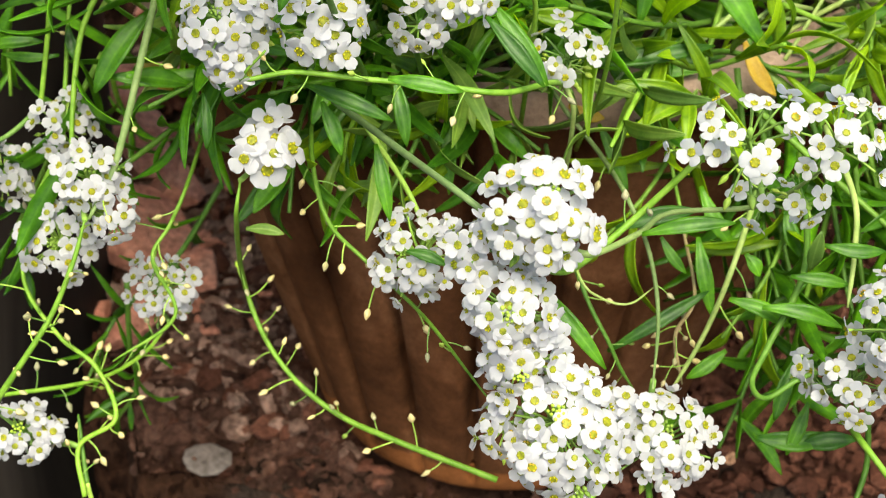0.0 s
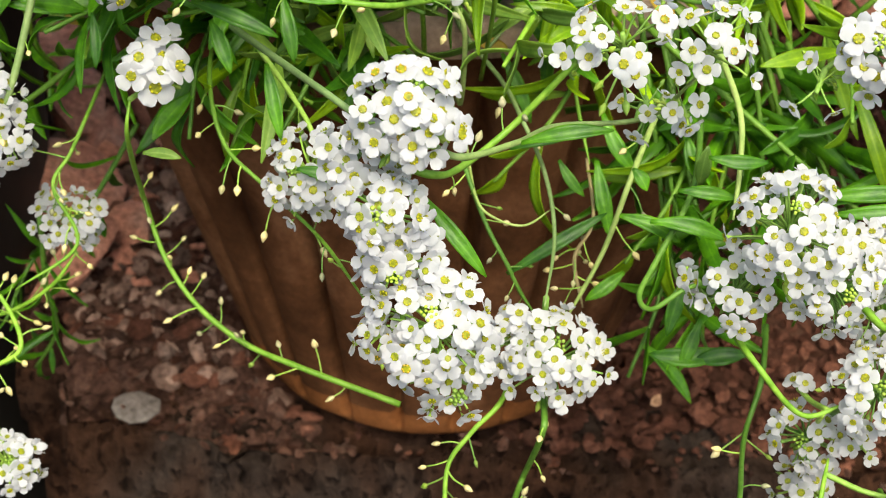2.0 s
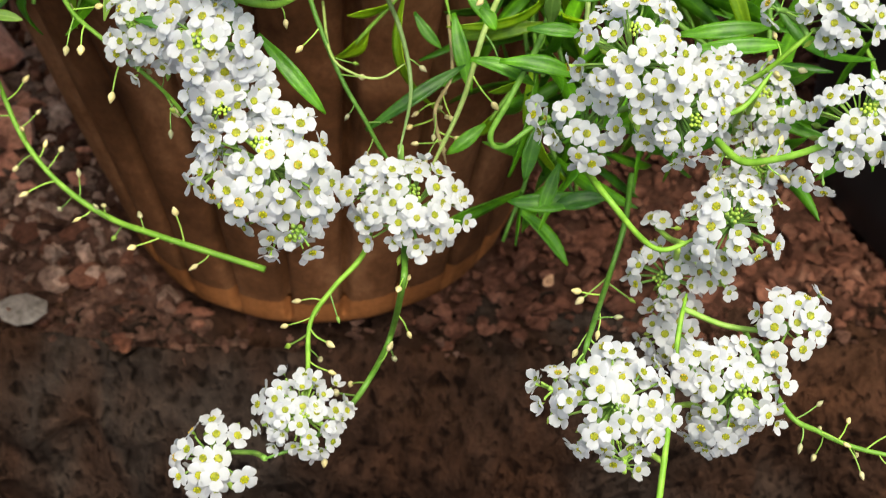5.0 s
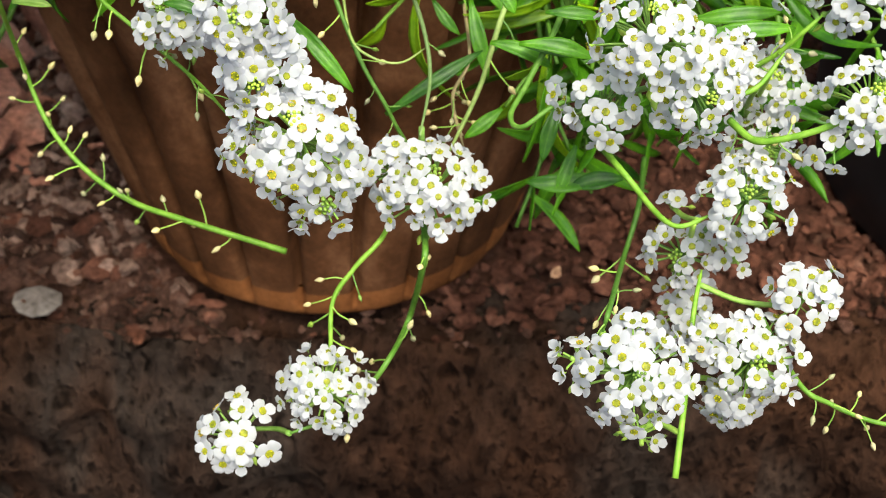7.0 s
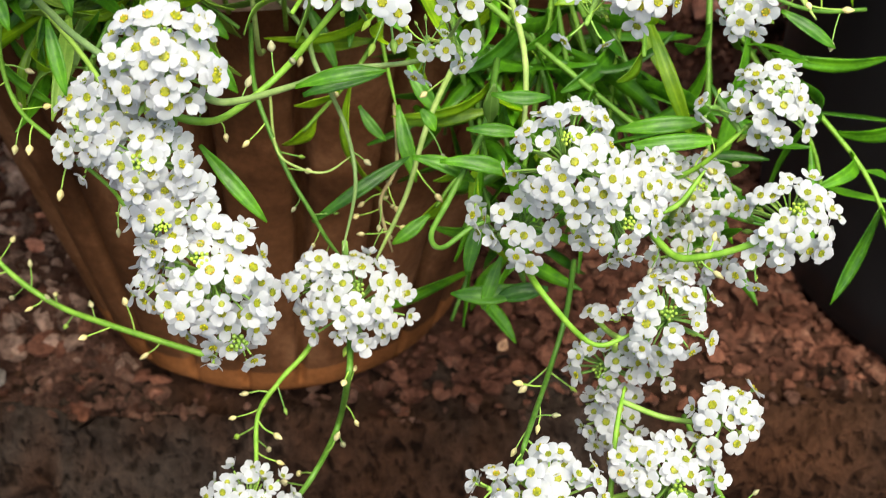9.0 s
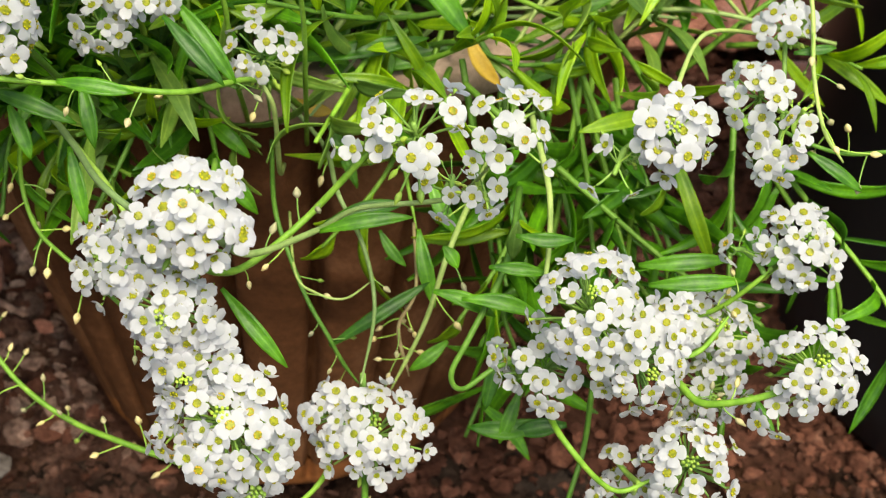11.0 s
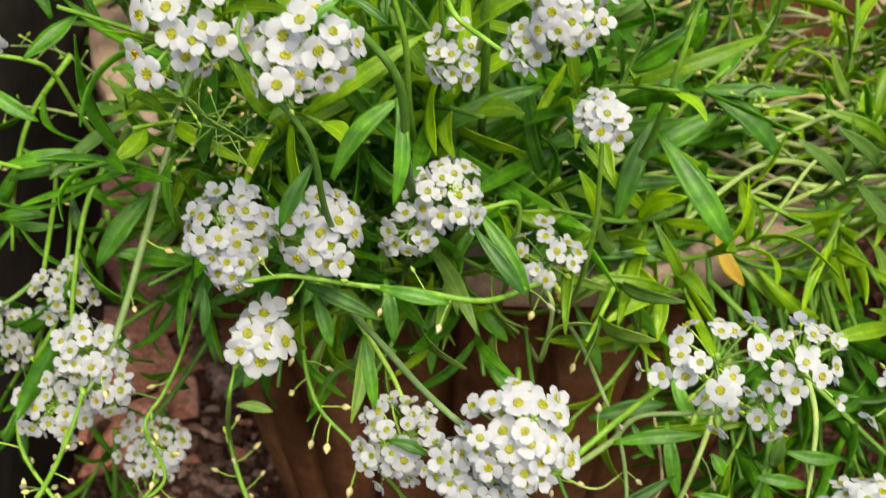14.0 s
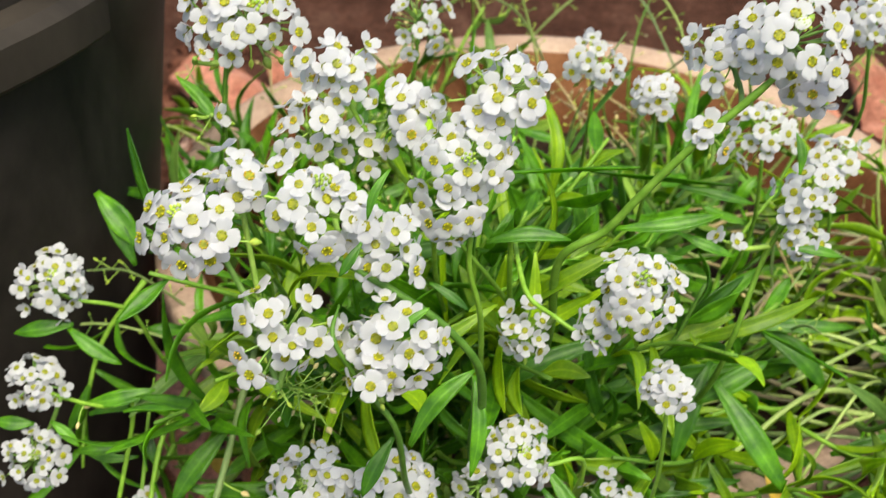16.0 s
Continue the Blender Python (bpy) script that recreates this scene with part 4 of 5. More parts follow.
flower_head(s, (0.1510, 0.1959, 0.1762), 0.0095, (0.06, -0.41, 0.91), 20, 143, loose=0.2)
flower_head(s, (0.1259, 0.1888, 0.1701), 0.0053, (-0.57, -0.34, 0.75), 9, 144)
flower_head(s, (0.1343, 0.1862, 0.1493), 0.0075, (-0.13, -0.95, 0.29), 18, 145)
flower_head(s, (0.1120, 0.1844, 0.1379), 0.0063, (-0.18, -0.96, 0.22), 1, 146, buds=26)
s = sprig("trailing green alyssum stem with small pods", [(0.1498, 0.2222, 0.1449), (0.1522, 0.1908, 0.1497), (0.1603, 0.1862, 0.1458), (0.1699, 0.1826, 0.1428), (0.1837, 0.1796, 0.1408)], seed=18, pods=12, between=(0.325, 1.0), pod_scale=0.9)
s = sprig("alyssum stem with white flower heads over the rim", [(0.0470, 0.3450, 0.2050), (0.0370, 0.3000, 0.2480), (0.0205, 0.2747, 0.2632), (0.0032, 0.2745, 0.2657), (-0.0125, 0.2738, 0.2678), (-0.0282, 0.2750, 0.2689), (-0.0400, 0.2740, 0.2677), (-0.0341, 0.2733, 0.2760)], seed=19, r0=0.0012, pods=10, between=(0.1, 0.8))
flower_head(s, (-0.0214, 0.2820, 0.2772), 0.0106, (0.18, -0.52, 0.84), 23, 147, share=(8, 1, 0), size=1.33)
flower_head(s, (-0.0435, 0.2839, 0.2759), 0.0109, (-0.19, -0.60, 0.78), 38, 148, share=(6, 3, 0), size=1.06)
flower_head(s, (-0.0434, 0.2768, 0.2689), 0.0059, (-0.09, -1.00, 0.00), 8, 149, buds=7)
leaf(s, (-0.0268, 0.2845, 0.2586), (-0.0057, 0.2785, 0.2521), 0.0042, 0.15, 0.0)
leaf(s, (-0.0051, 0.2894, 0.2568), (-0.0023, 0.2783, 0.2445), 0.0040, 0.15, 0.0)
leaf(s, (-0.0235, 0.2899, 0.2496), (-0.0186, 0.2810, 0.2397), 0.0041, 0.15, 0.0)
leaf(s, (-0.0529, 0.2915, 0.2511), (-0.0522, 0.2822, 0.2406), 0.0029, 0.15, 0.0)
leaf(s, (0.0167, 0.2869, 0.2763), (0.0303, 0.2754, 0.2642), 0.0040, 0.15, 0.0)
leaf(s, (-0.0320, 0.2781, 0.2805), (-0.0252, 0.2839, 0.2878), 0.0045, 0.15, 0.0)
s = sprig("alyssum stem with a small pointed white flower head", [(0.0306, 0.3485, 0.1964), (0.0295, 0.3155, 0.2414), (0.0289, 0.3035, 0.2714), (0.0186, 0.2998, 0.2727), (0.0112, 0.2985, 0.2770)], seed=20)
flower_head(s, (0.0098, 0.2998, 0.2760), 0.0103, (0.20, -0.58, 0.79), 31, 150, share=(5, 4, 0))
flower_head(s, (0.0005, 0.2958, 0.2679), 0.0079, (-0.27, -0.92, 0.29), 13, 151, loose=0.2, share=(4, 4, 0))
leaf(s, (-0.0061, 0.2674, 0.2725), (0.0109, 0.2650, 0.2705), 0.0039, 0.15, 0.0)
s = sprig("alyssum stem with a few small white flowers", [(0.0403, 0.3436, 0.1850), (0.0404, 0.3106, 0.2096), (0.0404, 0.2986, 0.2396), (0.0375, 0.2988, 0.2491), (0.0387, 0.2993, 0.2545)], seed=21, mat=STEM_PALE)
flower_head(s, (0.0381, 0.3021, 0.2542), 0.0098, (-0.08, -0.48, 0.88), 14, 152, loose=0.25, buds=16, share=(7, 1, 0))
leaf(s, (0.0186, 0.3000, 0.2717), (0.0322, 0.2869, 0.2564), 0.0047, 0.15, 0.0)
leaf(s, (0.0609, 0.3593, 0.2069), (0.0879, 0.3607, 0.2100), 0.0046, 0.15, 0.0)
leaf(s, (0.0742, 0.3697, 0.2108), (0.0784, 0.3546, 0.1926), 0.0053, 0.15, 0.0)
s = sprig("green alyssum stem with white flowers and tan pods", [(-0.1167, 0.2618, 0.1661), (-0.1058, 0.2668, 0.1808), (-0.0977, 0.2734, 0.1913), (-0.0915, 0.2809, 0.2028), (-0.0877, 0.2874, 0.2130)], seed=22, pods=14, between=(0, 0.75), r0=0.0013)
flower_head(s, (-0.0883, 0.2992, 0.2178), 0.0104, (0.32, -0.50, 0.81), 31, 153, share=(6, 3, 0))
flower_head(s, (-0.0820, 0.2934, 0.2078), 0.0075, (0.64, -0.69, 0.34), 13, 154, loose=0.2)
flower_head(s, (-0.1010, 0.3028, 0.1913), 0.0110, (0.03, -0.75, 0.66), 31, 155)
s = sprig("slender alyssum stem with a small white flower head", [(-0.1111, 0.3220, 0.1919), (-0.1038, 0.3260, 0.2054), (-0.1019, 0.3395, 0.2175), (-0.1025, 0.3577, 0.2288), (-0.1028, 0.3735, 0.2344)], seed=23, r0=0.0011)
flower_head(s, (-0.1021, 0.3320, 0.2106), 0.0093, (0.24, -0.62, 0.74), 17, 156, share=(6, 3, 0))
flower_head(s, (-0.1206, 0.3255, 0.1975), 0.0089, (0.22, -0.57, 0.79), 23, 157, share=(3, 5, 0))
leaf(s, (-0.1005, 0.3503, 0.2326), (-0.0973, 0.3427, 0.2241), 0.0033, 0.15, 0.0)
leaf(s, (-0.1035, 0.3463, 0.2250), (-0.1203, 0.3467, 0.2253), 0.0030, 0.15, 0.0)
leaf(s, (-0.0739, 0.3391, 0.2445), (-0.0891, 0.3242, 0.2276), 0.0066, 0.15, 0.0)
leaf(s, (-0.1188, 0.3503, 0.2383), (-0.0947, 0.3523, 0.2408), 0.0041, 0.15, 0.0)
s = sprig("alyssum stem with a white flower head hanging by the gravel", [(-0.1296, 0.3013, 0.1296), (-0.1005, 0.3006, 0.1367), (-0.0840, 0.3022, 0.1462), (-0.0747, 0.3061, 0.1567)], seed=24, pods=10, r0=0.001)
flower_head(s, (-0.0767, 0.3122, 0.1637), 0.0107, (0.27, -0.45, 0.85), 31, 158, share=(3, 5, 0))
s = sprig("tangled thin alyssum stems with pods", [(-0.0960, 0.2605, 0.1312), (-0.0981, 0.2715, 0.1405), (-0.0875, 0.2769, 0.1466), (-0.0941, 0.2895, 0.1546), (-0.1056, 0.2962, 0.1619), (-0.1166, 0.3113, 0.1727), (-0.1126, 0.3391, 0.1887)], seed=25, pods=24, between=(0.05, 0.95), pod_scale=1.0)
flower_head(s, (-0.1128, 0.2698, 0.1487), 0.0098, (0.16, -0.56, 0.81), 28, 159, share=(3, 5, 0))
flower_head(s, (-0.1075, 0.2707, 0.1464), 0.0064, (0.67, -0.61, 0.42), 8, 160, buds=8)
s = sprig("small round alyssum flower head on a thin stem", [(-0.0958, 0.2643, 0.1327), (-0.0972, 0.2701, 0.1361), (-0.0993, 0.2803, 0.1445)], seed=26)
flower_head(s, (-0.0901, 0.2522, 0.1243), 0.0089, (0.25, -0.53, 0.81), 31, 161, share=(2, 6, 0))
s = sprig("thin alyssum stem with hanging pods before the red bricks", [(-0.0642, 0.3472, 0.1983), (-0.0655, 0.3146, 0.2022), (-0.0700, 0.3056, 0.1952), (-0.0744, 0.2978, 0.1894), (-0.0688, 0.2901, 0.1748), (-0.0864, 0.2817, 0.1652)], seed=27, pods=12, r0=0.0009, between=(0.28, 0.92))
s = sprig("upright alyssum stem with a broad white flower cluster", [(-0.0300, 0.3700, 0.2250), (-0.0370, 0.3450, 0.2560), (-0.0460, 0.3140, 0.2830), (-0.0500, 0.2780, 0.3160), (-0.0475, 0.2530, 0.3350)], seed=28, r0=0.0009, pods=8, between=(0.62, 0.98), green_pods=True, pod_scale=0.65)
spent_cluster(s, 0.30, 0.72, 34, 281)
flower_head(s, (-0.0670, 0.2726, 0.3650), 0.0114, (-0.33, -0.55, 0.77), 25, 162, share=(8, 1, 1), size=1.25, loose=0.12)
flower_head(s, (-0.0473, 0.2622, 0.3445), 0.0128, (-0.12, -0.84, 0.52), 17, 163, loose=0.42, share=(8, 1, 1), size=1.25)
flower_head(s, (-0.0595, 0.2864, 0.3682), 0.0087, (-0.06, -0.19, 0.98), 11, 164, loose=0.42, size=1.20)
s = sprig("thick bare green alyssum stem slanting down to the flowers", [(-0.0610, 0.3720, 0.2800), (-0.0670, 0.3500, 0.2640), (-0.0730, 0.3180, 0.2440), (-0.0800, 0.3000, 0.2230), (-0.0870, 0.2890, 0.2120)], seed=57, r0=0.0016, r1=0.0014, mat=STEM_PALE, pods=5, between=(0.3, 0.95))
s = sprig("thick alyssum stem branching into white flower clusters", [(0.0039, 0.3205, 0.2495), (-0.0004, 0.2875, 0.2945), (-0.0025, 0.2755, 0.3245), (-0.0098, 0.2729, 0.3380), (-0.0204, 0.2725, 0.3475), (-0.0332, 0.2735, 0.3556), (-0.0405, 0.2714, 0.3643)], seed=29, r0=0.0016, r1=0.0012)
flower_head(s, (-0.0410, 0.2777, 0.3674), 0.0133, (0.14, -0.40, 0.91), 27, 165, loose=0.37, share=(6, 3, 0), size=1.20)
flower_head(s, (-0.0272, 0.2784, 0.3570), 0.0112, (0.32, -0.63, 0.71), 20, 166, loose=0.32, share=(5, 4, 0), size=1.20)
flower_head(s, (-0.0462, 0.3146, 0.3655), 0.0107, (-0.17, -0.44, 0.88), 13, 167, loose=0.42, size=1.20)
leaf(s, (-0.0301, 0.2593, 0.3718), (-0.0345, 0.2552, 0.3658), 0.0022, 0.15, 0.0)
leaf(s, (-0.0250, 0.2716, 0.3823), (-0.0293, 0.2654, 0.3734), 0.0020, 0.15, 0.0)
s = sprig("alyssum stem with white flowers below the tall cluster", [(-0.0124, 0.3051, 0.2445), (-0.0186, 0.2721, 0.2895), (-0.0217, 0.2601, 0.3195), (-0.0297, 0.2614, 0.3315), (-0.0362, 0.2625, 0.3433), (-0.0355, 0.2700, 0.3471)], seed=30, r0=0.0012)
flower_head(s, (-0.0212, 0.2635, 0.3418), 0.0108, (0.22, -0.81, 0.54), 22, 168, share=(5, 4, 0), loose=0.27, size=1.20)
flower_head(s, (-0.0295, 0.2666, 0.3387), 0.0075, (0.03, -0.59, 0.81), 9, 169, share=(4, 4, 0), loose=0.12, size=1.20)
flower_head(s, (-0.0276, 0.2550, 0.3387), 0.0049, (0.02, -0.57, 0.82), 4, 170, size=1.20)
s = sprig("alyssum stem with a tall white flower spike", [(0.0043, 0.3486, 0.2445), (0.0001, 0.3156, 0.2895), (-0.0020, 0.3036, 0.3195), (-0.0058, 0.3013, 0.3370), (-0.0052, 0.3018, 0.3517), (-0.0035, 0.3076, 0.3688)], seed=31, r0=0.0012)
flower_head(s, (-0.0007, 0.3134, 0.3786), 0.0130, (0.14, -0.58, 0.80), 22, 171, loose=0.24, share=(8, 1, 0), size=1.25)
flower_head(s, (-0.0072, 0.3075, 0.3639), 0.0138, (-0.03, -0.85, 0.52), 25, 172, loose=0.27, share=(7, 2, 0), size=1.20)
flower_head(s, (-0.0107, 0.3013, 0.3517), 0.0100, (-0.10, -0.99, 0.03), 13, 173, share=(6, 3, 0), loose=0.12, size=1.20)
leaf(s, (-0.0154, 0.2923, 0.3379), (-0.0056, 0.2885, 0.3328), 0.0023, 0.15, 0.0)
s = sprig("alyssum stem with loosely set white flowers", [(-0.0075, 0.3716, 0.2595), (-0.0131, 0.3386, 0.3045), (-0.0159, 0.3266, 0.3345), (-0.0251, 0.3248, 0.3490), (-0.0336, 0.3199, 0.3647), (-0.0392, 0.3210, 0.3747)], seed=32)
flower_head(s, (-0.0394, 0.3234, 0.3773), 0.0101, (-0.07, -0.60, 0.80), 18, 174, loose=0.32, size=1.20)
flower_head(s, (-0.0227, 0.3200, 0.3699), 0.0095, (0.21, -0.64, 0.74), 14, 175, loose=0.37, size=1.20)
flower_head(s, (-0.0335, 0.3206, 0.3578), 0.0083, (0.03, -0.67, 0.75), 7, 176, loose=0.3, size=1.20)
s = sprig("upright alyssum stem with white flowers beside the bucket", [(-0.0511, 0.3810, 0.2595), (-0.0618, 0.3480, 0.3045), (-0.0672, 0.3360, 0.3345), (-0.0692, 0.3334, 0.3482), (-0.0688, 0.3339, 0.3662), (-0.0664, 0.3338, 0.3836)], seed=33, r0=0.001)
flower_head(s, (-0.0622, 0.3385, 0.3815), 0.0131, (0.20, -0.60, 0.77), 25, 177, share=(8, 1, 0), size=1.25, loose=0.12)
flower_head(s, (-0.0736, 0.3401, 0.3817), 0.0076, (-0.35, -0.72, 0.60), 9, 178, loose=0.12, size=1.20)
flower_head(s, (-0.0720, 0.3307, 0.3589), 0.0028, (0.11, -0.67, 0.73), 1, 179, size=1.20)
flower_head(s, (-0.0753, 0.3300, 0.3751), 0.0030, (0.13, -0.69, 0.71), 1, 180, buds=1, size=1.20)
leaf(s, (-0.0694, 0.3308, 0.3531), (-0.0820, 0.3394, 0.3649), 0.0034, 0.15, 0.0)
s = sprig("alyssum stem with a round white flower head", [(0.0113, 0.3747, 0.2523), (0.0079, 0.3417, 0.2973), (0.0062, 0.3297, 0.3273), (0.0085, 0.2991, 0.3315), (0.0159, 0.2972, 0.3255), (0.0242, 0.2933, 0.3237), (0.0331, 0.2943, 0.3322)], seed=34, mat=STEM)
flower_head(s, (0.0354, 0.2947, 0.3363), 0.0110, (0.00, -0.57, 0.82), 35, 181, share=(7, 2, 0), loose=0.12)
flower_head(s, (0.0268, 0.2941, 0.3259), 0.0062, (-0.56, -0.83, -0.00), 9, 182, loose=0.2)
flower_head(s, (0.0098, 0.3028, 0.3153), 0.0078, (-0.38, -0.73, 0.56), 12, 183, loose=0.32, share=(3, 5, 0))
s = sprig("thick light green alyssum stem reaching up with white flowers", [(0.0215, 0.3633, 0.2527), (0.0193, 0.3303, 0.2977), (0.0182, 0.3183, 0.3277), (0.0285, 0.3161, 0.3387), (0.0356, 0.3144, 0.3504), (0.0458, 0.3129, 0.3658), (0.0593, 0.3121, 0.3824), (0.0659, 0.3128, 0.3906)], seed=35, r0=0.0017, r1=0.0013)
flower_head(s, (0.0667, 0.3189, 0.3926), 0.0149, (-0.04, -0.70, 0.71), 29, 184, share=(8, 1, 0), size=1.25, loose=0.12)
flower_head(s, (0.0524, 0.3232, 0.3859), 0.0093, (-0.48, -0.61, 0.63), 13, 185, loose=0.12, size=1.20)
flower_head(s, (0.0509, 0.3141, 0.3693), 0.0057, (-0.15, -0.67, 0.73), 5, 186, loose=0.2, buds=4, size=1.20)
flower_head(s, (0.0728, 0.3147, 0.3839), 0.0066, (-0.08, -0.99, -0.12), 8, 187, loose=0.12, size=1.20)
leaf(s, (0.0311, 0.3149, 0.3405), (0.0580, 0.3173, 0.3446), 0.0041, 0.15, 0.0)
leaf(s, (-0.0015, 0.3124, 0.3362), (0.0199, 0.3131, 0.3377), 0.0041, 0.15, 0.0)
leaf(s, (0.0463, 0.3212, 0.3499), (0.0657, 0.3189, 0.3471), 0.0027, 0.15, 0.0)
s = sprig("alyssum stem with a small dense flower head and dark leaf", [(0.0644, 0.3687, 0.2269), (0.0673, 0.3357, 0.2719), (0.0687, 0.3237, 0.3019), (0.0732, 0.3272, 0.3243), (0.0776, 0.3258, 0.3399), (0.0804, 0.3251, 0.3476)], seed=36, r0=0.0013)
flower_head(s, (0.0812, 0.3261, 0.3461), 0.0089, (-0.16, -0.69, 0.71), 18, 188, share=(3, 4, 3), loose=0.12)
flower_head(s, (0.0806, 0.3213, 0.3352), 0.0058, (-0.20, -0.62, 0.76), 8, 189)
flower_head(s, (0.0618, 0.3213, 0.3333), 0.0035, (-0.16, -0.62, 0.77), 2, 190, buds=2)
leaf(s, (0.0768, 0.3233, 0.3536), (0.0756, 0.3294, 0.3623), 0.0024, 0.15, 0.0)
leaf(s, (0.0764, 0.3159, 0.3361), (0.0895, 0.3148, 0.3349), 0.0027, 0.15, 0.0)
leaf(s, (0.0479, 0.3195, 0.3370), (0.0626, 0.3161, 0.3326), 0.0030, 0.15, 0.0)
s = sprig("alyssum stem with small white flowers at the back of the pot", [(0.0337, 0.4500, 0.2269), (0.0330, 0.4220, 0.2719), (0.0326, 0.4100, 0.3019), (0.0324, 0.4019, 0.3252), (0.0321, 0.4026, 0.3366)], seed=37, r0=0.001)
flower_head(s, (0.0321, 0.4058, 0.3388), 0.0098, (-0.13, -0.60, 0.79), 18, 191, loose=0.12)
s = sprig("alyssum stem with small white flowers at the back of the pot", [(0.0769, 0.4266, 0.2226), (0.0812, 0.3936, 0.2676), (0.0834, 0.3816, 0.2976), (0.0807, 0.3736, 0.3210), (0.0797, 0.3742, 0.3322)], seed=38, r0=0.001)
flower_head(s, (0.0798, 0.3771, 0.3343), 0.0097, (-0.23, -0.55, 0.80), 18, 192, loose=0.12)
s = sprig("alyssum stem with small white flowers at the back of the pot", [(-0.0146, 0.4500, 0.2363), (-0.0210, 0.4296, 0.2813), (-0.0242, 0.4176, 0.3113), (-0.0220, 0.4092, 0.3342), (-0.0215, 0.4098, 0.3454)], seed=39, r0=0.001)
flower_head(s, (-0.0217, 0.4140, 0.3471), 0.0119, (-0.01, -0.62, 0.78), 18, 193, loose=0.12)
s = sprig("alyssum stem with small white flowers at the back of the pot", [(0.1026, 0.4464, 0.1994), (0.1100, 0.4134, 0.2444), (0.1137, 0.4014, 0.2744), (0.1102, 0.3943, 0.2990), (0.1089, 0.3953, 0.3108)], seed=40, r0=0.001)
flower_head(s, (0.1091, 0.3982, 0.3131), 0.0095, (-0.27, -0.53, 0.80), 18, 194, loose=0.12)
s = sprig("alyssum stem with small white flowers at the back of the pot", [(0.1061, 0.4500, 0.2468), (0.1139, 0.4222, 0.2918), (0.1178, 0.4102, 0.3218), (0.1138, 0.4016, 0.3442), (0.1124, 0.4020, 0.3552)], seed=41, r0=0.001)
flower_head(s, (0.1122, 0.4039, 0.3580), 0.0075, (-0.30, -0.59, 0.75), 18, 195, loose=0.12)
s = sprig("alyssum stem with small white flowers at the back of the pot", [(0.0485, 0.4327, 0.2304), (0.0495, 0.3997, 0.2754), (0.0500, 0.3877, 0.3054), (0.0488, 0.3794, 0.3284), (0.0482, 0.3799, 0.3395)], seed=42, r0=0.001)
flower_head(s, (0.0480, 0.3814, 0.3424), 0.0065, (-0.16, -0.58, 0.80), 18, 196, loose=0.12)
s = sprig("alyssum stem with small white flowers at the back of the pot", [(0.0476, 0.3444, 0.1920), (0.0485, 0.3114, 0.2370), (0.0489, 0.2994, 0.2670), (0.0472, 0.2926, 0.2919), (0.0465, 0.2931, 0.3030)], seed=43, r0=0.001)
flower_head(s, (0.0462, 0.2941, 0.3059), 0.0060, (-0.17, -0.44, 0.88), 18, 197, loose=0.12)
s = sprig("alyssum stem with round white flower head before the bucket", [(-0.0828, 0.4086, 0.1923), (-0.0973, 0.3756, 0.2373), (-0.1045, 0.3636, 0.2673), (-0.1099, 0.3592, 0.2748), (-0.1204, 0.3552, 0.2794), (-0.1249, 0.3523, 0.2855)], seed=44, r0=0.0011)
flower_head(s, (-0.1265, 0.3579, 0.2833), 0.0109, (0.23, -0.64, 0.73), 35, 198, spread=1.9, share=(3, 5, 0), loose=0.12)
leaf(s, (-0.1201, 0.3509, 0.2732), (-0.1376, 0.3492, 0.2703), 0.0049, 0.15, 0.0)
leaf(s, (-0.1217, 0.3504, 0.2724), (-0.1053, 0.3443, 0.2642), 0.0046, 0.15, 0.0)
leaf(s, (-0.1160, 0.3771, 0.3035), (-0.1017, 0.3675, 0.2903), 0.0072, 0.15, 0.0)
leaf(s, (-0.1032, 0.3645, 0.2860), (-0.1132, 0.3742, 0.2995), 0.0049, 0.15, 0.0)
s = sprig("alyssum stem with white flower heads and narrow leaves", [(-0.1092, 0.3377, 0.2130), (-0.1051, 0.3514, 0.2412), (-0.1119, 0.3415, 0.2496), (-0.1242, 0.3387, 0.2558), (-0.1302, 0.3390, 0.2596)], seed=45, r0=0.0011, pods=5)
flower_head(s, (-0.1304, 0.3397, 0.2595), 0.0086, (0.23, -0.59, 0.77), 22, 199, share=(4, 4, 0), loose=0.12)
flower_head(s, (-0.1304, 0.3284, 0.2388), 0.0100, (0.23, -0.55, 0.80), 26, 200, share=(3, 5, 0), loose=0.12)
flower_head(s, (-0.1251, 0.3175, 0.2149), 0.0080, (0.17, -0.51, 0.85), 20, 201)
leaf(s, (-0.1175, 0.3434, 0.2487), (-0.0963, 0.3461, 0.2532), 0.0049, 0.15, 0.0)
leaf(s, (-0.1217, 0.3394, 0.2325), (-0.1053, 0.3401, 0.2339), 0.0038, 0.15, 0.0)
leaf(s, (-0.1306, 0.3338, 0.2486), (-0.1424, 0.3341, 0.2488), 0.0043, 0.15, 0.0)
leaf(s, (-0.1261, 0.3358, 0.2482), (-0.1173, 0.3316, 0.2423), 0.0034, 0.15, 0.0)
s = sprig("leafy alyssum shoot with long narrow leaves", [(0.0038, 0.3434, 0.2079), (-0.0005, 0.3104, 0.2529), (-0.0026, 0.2984, 0.2829), (-0.0027, 0.2891, 0.3005), (-0.0036, 0.2884, 0.3126)], seed=46)
leaf(s, (-0.0032, 0.2853, 0.3153), (-0.0033, 0.2709, 0.2949), 0.0038, 0.15, 0.0)
leaf(s, (0.0018, 0.3279, 0.2722), (0.0359, 0.3374, 0.2865), 0.0058, 0.15, 0.0)
leaf(s, (-0.0184, 0.2840, 0.2922), (-0.0028, 0.2953, 0.3087), 0.0049, 0.15, 0.0)
